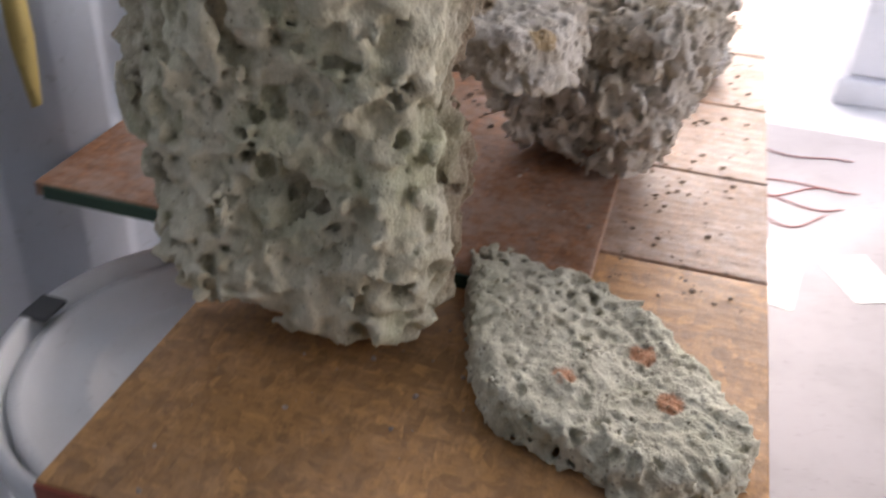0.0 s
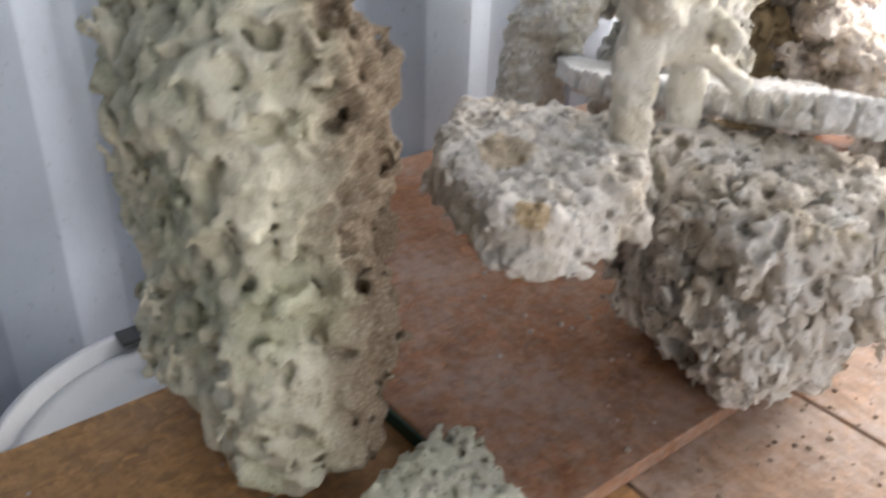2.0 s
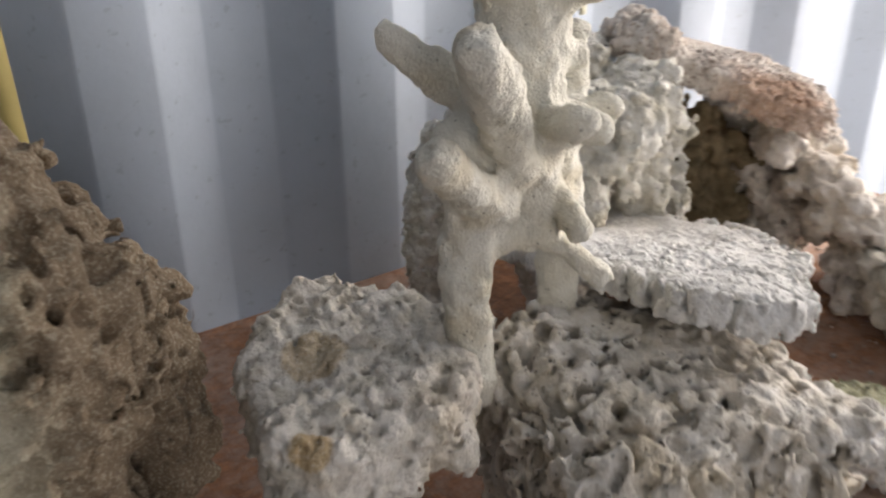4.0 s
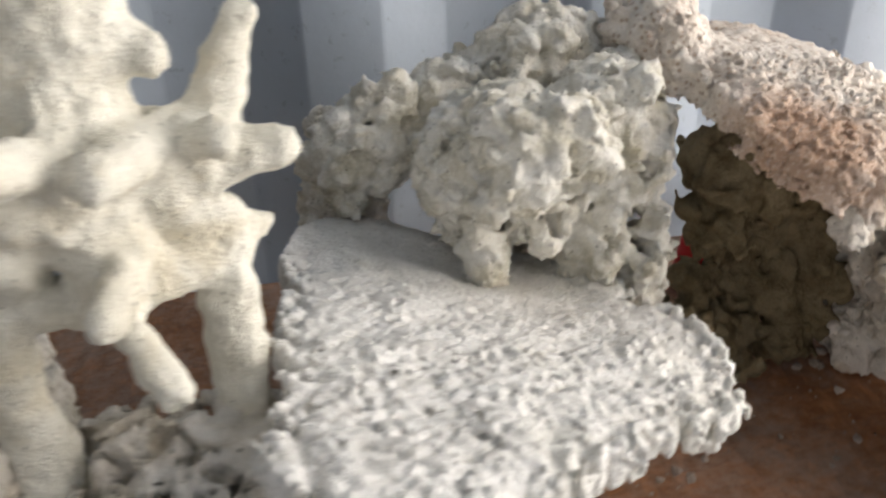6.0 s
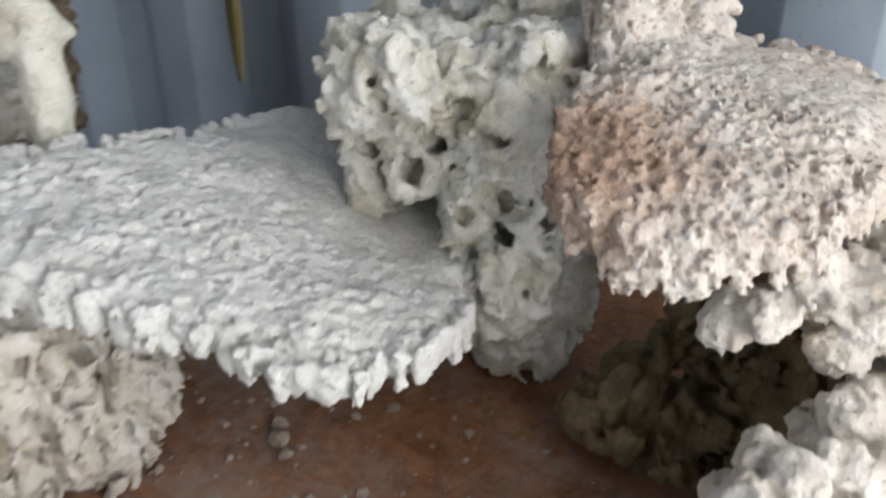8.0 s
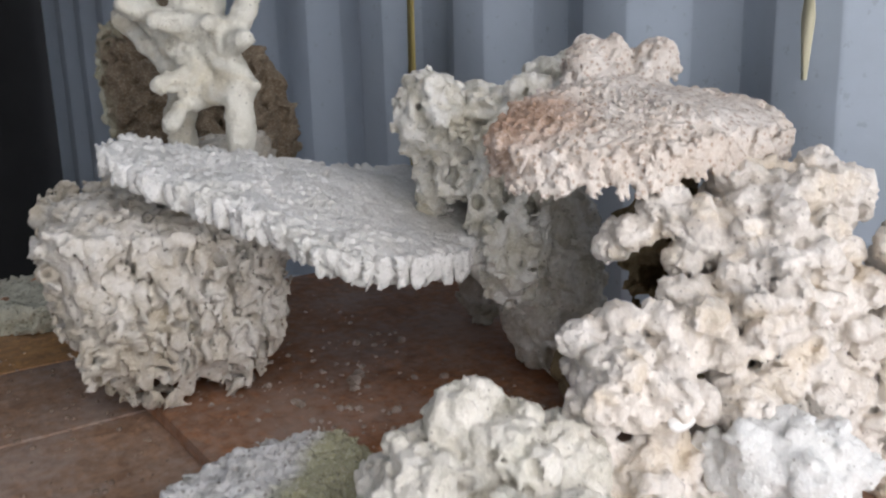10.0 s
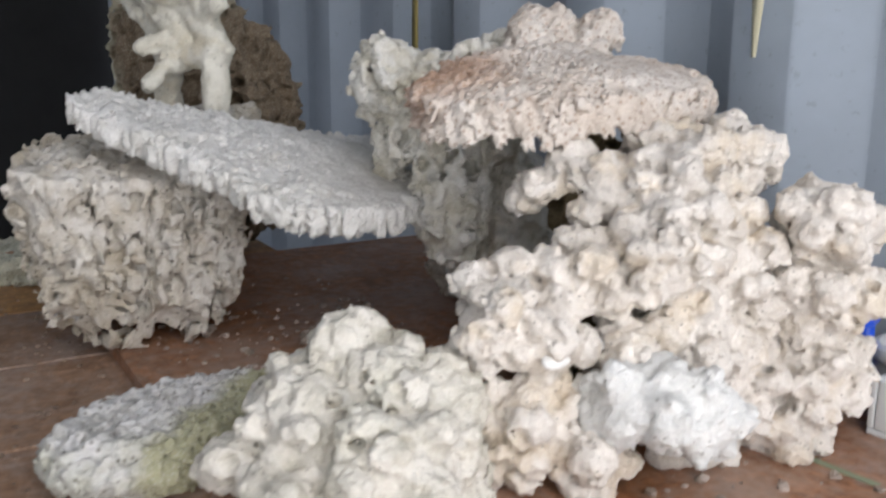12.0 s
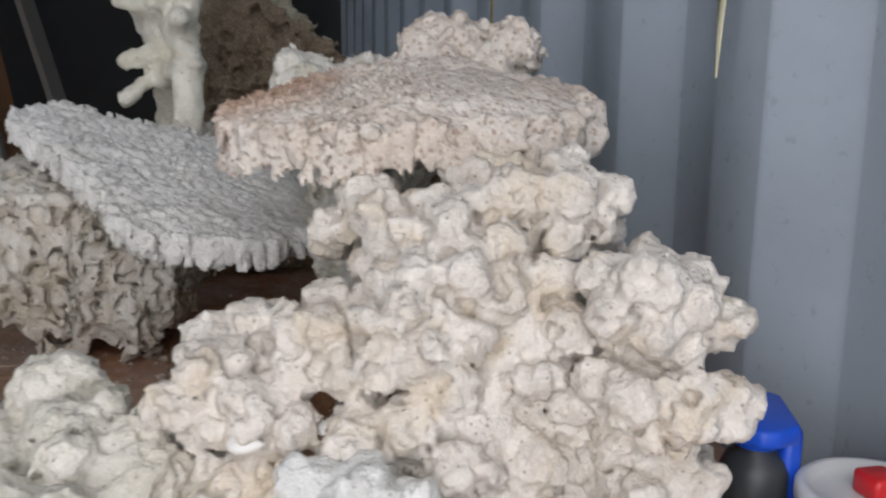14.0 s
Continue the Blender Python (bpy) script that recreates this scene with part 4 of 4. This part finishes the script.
# ---- straps hanging on the wall ----
def strap(x, y, top, tip, lean, width, stem=0.32, flare=0.5):
    """A flat plastic strap that hangs from the roof edge and narrows into a torn end."""
    bm = bmesh.new()
    rows = []
    steps = 24
    for i in range(steps + 1):
        t = i / steps
        z = top + (tip - top) * t
        w = width * (stem + (1 - stem) * min(1.0, max(0.0, (t - flare) / (0.9 - flare + 0.07)))) * (1.0 if t < 0.96 else 1.0 - 16 * (t - 0.96))
        cx = x + lean * (1 - t) + 0.004 * math.sin(7 * t)
        for off in (0.0, 0.0012):
            rows.append((bm.verts.new((cx - w / 2, y + off + 0.006 * math.sin(4 * t), z)), bm.verts.new((cx + w / 2, y + off - 0.003 + 0.006 * math.sin(4 * t), z))))
    for i in range(steps):
        a, b, c, d = rows[2 * i], rows[2 * i + 2], rows[2 * i + 1], rows[2 * i + 3]
        bm.faces.new((a[0], a[1], b[1], b[0]))
        bm.faces.new((c[0], d[0], d[1], c[1]))
        bm.faces.new((a[0], b[0], d[0], c[0]))
        bm.faces.new((a[1], c[1], d[1], b[1]))
    bmesh.ops.recalc_face_normals(bm, faces=bm.faces)
    return bm


for x, tip, lean, w, stem, flare, mat, words in ((-0.104, 0.088, 0.02, 0.028, 0.32, 0.5, YELLOW, "yellowed flat plastic strap hanging on the steel wall"), (0.556, 0.285, 0.03, 0.020, 0.16, 0.92, STRAP_PALE, "pale cream plastic strap hanging on the steel wall")):
    tagged(part("strap", strap(x, 0.690, Z_ROOF, tip, lean, w, stem, flare), mat, None, "", True), words, "strap", "wall straps")

# ---- bottles behind the reef rock ----
def bottle(x, y, r, h, body, cap, cap_h, label, knob=None):
    b = empty("bottle", (x, y, 0.0))
    tagged(b, label, "bottle")
    part("body", lathe([(r * 0.9, 0.0), (r, 0.004), (r, h * 0.72), (r * 0.85, h * 0.82), (r * 0.5, h * 0.9), (r * 0.5, h)], 32), body, b, "", True)
    part("cap", lathe([(r * 0.62, h * 0.92), (r * 0.64, h * 0.93), (r * 0.62, h + cap_h - 0.002), (r * 0.56, h + cap_h)], 32), cap, b, "", True)
    if knob:
        knob(b)
    return b


def hook(b):
    part("trigger", slab_of([(0.030, -0.004), (0.024, 0.014), (-0.018, 0.026), (-0.026, 0.020), (-0.027, -0.010), (-0.016, -0.020), (0.018, -0.020), (0.028, -0.014)], 0.076, 0.090, 0.0035, -0.08), PLASTIC_BLUE, b, "blue plastic trigger top", True)
    part("grip", box(0.000, 0.010, 0.006, 0.016, 0.0225, 0.082, 0.004), PLASTIC_BLUE, b, "blue plastic grip", True)


bottle(0.702, 0.652, 0.021, 0.074, PLASTIC_DARK, PLASTIC_BLUE, 0.004, "dark bottle with a blue plastic trigger top", hook)
jar = empty("jar", (0.752, 0.700, 0.0))
tagged(jar, "wide grey jar with a white lid and a red knob", "jar")
part("body", lathe([(0.041, 0.0), (0.043, 0.004), (0.043, 0.044), (0.040, 0.048)], 44), CLEAR_GREY, jar, "", True)
part("lid", lathe([(0.044, 0.046), (0.0448, 0.048), (0.0448, 0.056), (0.043, 0.058), (0.038, 0.0585), (0.036, 0.054), (0.020, 0.054)], 44), PLASTIC_WHITE, jar, "white ring-shaped lid", True)
part("knob", box(-0.011, -0.010, 0.053, 0.011, 0.010, 0.068, 0.003), PLASTIC_RED, jar, "red knob", True)
tube_b = empty("glue_bottle", (0.580, 0.615, 0.003))
tube_b.rotation_euler = (0, radians(11), 0)
tagged(tube_b, "slim red bottle with a blue collar and white tip", "bottle")
part("body", lathe([(0.015, 0.0), (0.016, 0.003), (0.016, 0.070), (0.012, 0.078)], 28), PLASTIC_RED, tube_b, "", True)
part("collar", lathe([(0.013, 0.078), (0.014, 0.080), (0.014, 0.096), (0.010, 0.099)], 28), PLASTIC_BLUE, tube_b, "blue collar", True)
part("tip", lathe([(0.009, 0.099), (0.009, 0.112), (0.004, 0.122)], 24), PLASTIC_WHITE, tube_b, "white tip", True)
case = empty("case", (0.780, 0.650, 0.0))
tagged(case, "small white open case with a blue block in it", "case")
for x0, y0, z0, x1, y1, z1 in ((-0.030, -0.026, 0.0, 0.044, 0.026, 0.005), (-0.030, -0.026, 0.0055, -0.024, 0.026, 0.046), (0.038, -0.026, 0.0055, 0.044, 0.026, 0.046), (-0.0235, 0.020, 0.0055, 0.0375, 0.026, 0.046), (-0.0235, -0.026, 0.0055, 0.0375, -0.021, 0.046)):
    part("side", box(x0, y0, z0, x1, y1, z1, 0.0015), PLASTIC_WHITE, case)
part("insert", box(-0.018, -0.014, 0.0055, 0.034, 0.016, 0.050, 0.005), PLASTIC_BLUE, case, "blue block", True)

# ---- on the floor outside the table, in the light ----
for n, (x, y, dx, sway) in enumerate(((1.73, -0.13, 0.02, 0.010), (1.61, -0.13, 0.03, 0.030), (1.50, -0.13, 0.05, 0.045), (1.97, -0.13, -0.05, 0.030), (1.66, -0.14, 0.06, 0.035))):
    pts = [(x + dx * t + sway * math.sin(5 * t + n), y - (0.30 - 0.05 * (n % 3)) * t, Z_FLOOR + 0.0025) for t in (0, 0.2, 0.4, 0.6, 0.8, 1.0)]
    tagged(tube(pts, 0.0022, WIRE, "wire"), "thin red-brown wire lying in a loop on the floor", "wire", "wires on the floor")
for x, y, turn, wide, deep in ((1.25, -0.19, -8, 0.30, 0.13), (1.29, -0.40, 25, 0.20, 0.13)):
    ob = part("paper_sheet", slab_of([(-wide / 2, -deep / 2), (wide / 2, -deep / 2), (wide / 2 - 0.004, deep / 2), (-wide / 2 + 0.006, deep / 2 - 0.003)], 0.0, 0.0018, 0.0004), PAPER)
    ob.matrix_world = pose(x, y, Z_FLOOR, 0, 0, turn)
    tagged(ob, "white sheet of paper lying on the floor", "paper", "papers on the floor")
for x, y in ((2.72, -0.57), (4.25, 1.00)):
    post = empty("pillar", (x, y, Z_FLOOR - 0.065))
    tagged(post, "grey concrete pillar standing outside in the light", "pillar", "pillars outside")
    part("shaft", box(-0.12, -0.12, 0.101, 0.12, 0.12, 2.7, 0.012), CONCRETE_GREY, post)
    part("footing", box(-0.15, -0.15, 0.0, 0.15, 0.15, 0.10, 0.012), CONCRETE_GREY, post)
tub = empty("tub", (3.78, -0.09, Z_FLOOR - 0.065))
tagged(tub, "red plastic tub with a white lid on the ground outside", "tub")
part("body", lathe([(0.085, 0.0), (0.09, 0.004), (0.105, 0.13), (0.108, 0.134)], 36), PLASTIC_RED, tub, "", True)
part("lid", lathe([(0.110, 0.134), (0.113, 0.137), (0.112, 0.150), (0.104, 0.156), (0.02, 0.158)], 36), PLASTIC_WHITE, tub, "white lid", True)
crate = empty("crate", (4.25, -0.40, Z_FLOOR - 0.065))
tagged(crate, "blue-grey plastic crate on the ground outside", "crate")
part("bottom", box(-0.14, -0.19, 0.0, 0.14, 0.19, 0.02, 0.004), PLASTIC_SLATE, crate)
for x0, y0, x1, y1 in ((-0.14, -0.19, -0.125, 0.19), (0.125, -0.19, 0.14, 0.19), (-0.1245, -0.19, 0.1245, -0.175), (-0.1245, 0.175, 0.1245, 0.19)):
    part("side", box(x0, y0, 0.0205, x1, y1, 0.22, 0.004), PLASTIC_SLATE, crate)

# ---- timber stored in the dark end ----
def leaning(name, foot, top, w, d, material, label, cat):
    a, b = Vector(foot), Vector(top)
    ob = part(name, box(-w / 2, -d / 2, 0, w / 2, d / 2, (b - a).length, 0.002), material)
    ob.matrix_world = Matrix.Translation(a) @ (b - a).to_track_quat("Z", "Y").to_matrix().to_4x4()
    return tagged(ob, label, cat, "timber at the dark end")


leaning("plank", (-1.6, -0.20, Z_FLOOR), (-1.75, -0.47, 0.75), 0.09, 0.025, PLANK, "orange-brown plank leaning in the dark", "plank")
leaning("plank", (-1.7, 0.02, Z_FLOOR), (-1.9, -0.45, 1.0), 0.07, 0.02, GREYWOOD, "dark grey plank leaning in the dark", "plank")
leaning("batten", (-1.5, -0.22, Z_FLOOR), (-1.55, -0.37, 0.30), 0.022, 0.018, GREYWOOD, "thin grey batten leaning in the dark", "batten")
leaning("batten", (-1.5, -0.40, Z_FLOOR), (-1.5, -0.45, 0.12), 0.03, 0.02, GREYWOOD, "short grey batten leaning in the dark", "batten")
leaning("rod", (-1.4, -0.20, Z_FLOOR), (-1.55, -0.56, 0.50), 0.010, 0.010, YELLOW, "thin yellow rod leaning in the dark", "rod")
for n in range(5):
    ob = part("board", box(-1.95, -0.85, Z_FLOOR + 0.09 * n, -1.55, -0.42 - 0.01 * (n % 2), Z_FLOOR + 0.08 + 0.09 * n, 0.004), PLANK)
    tagged(ob, "brown board in a stack on the floor", "board", "stacked boards")
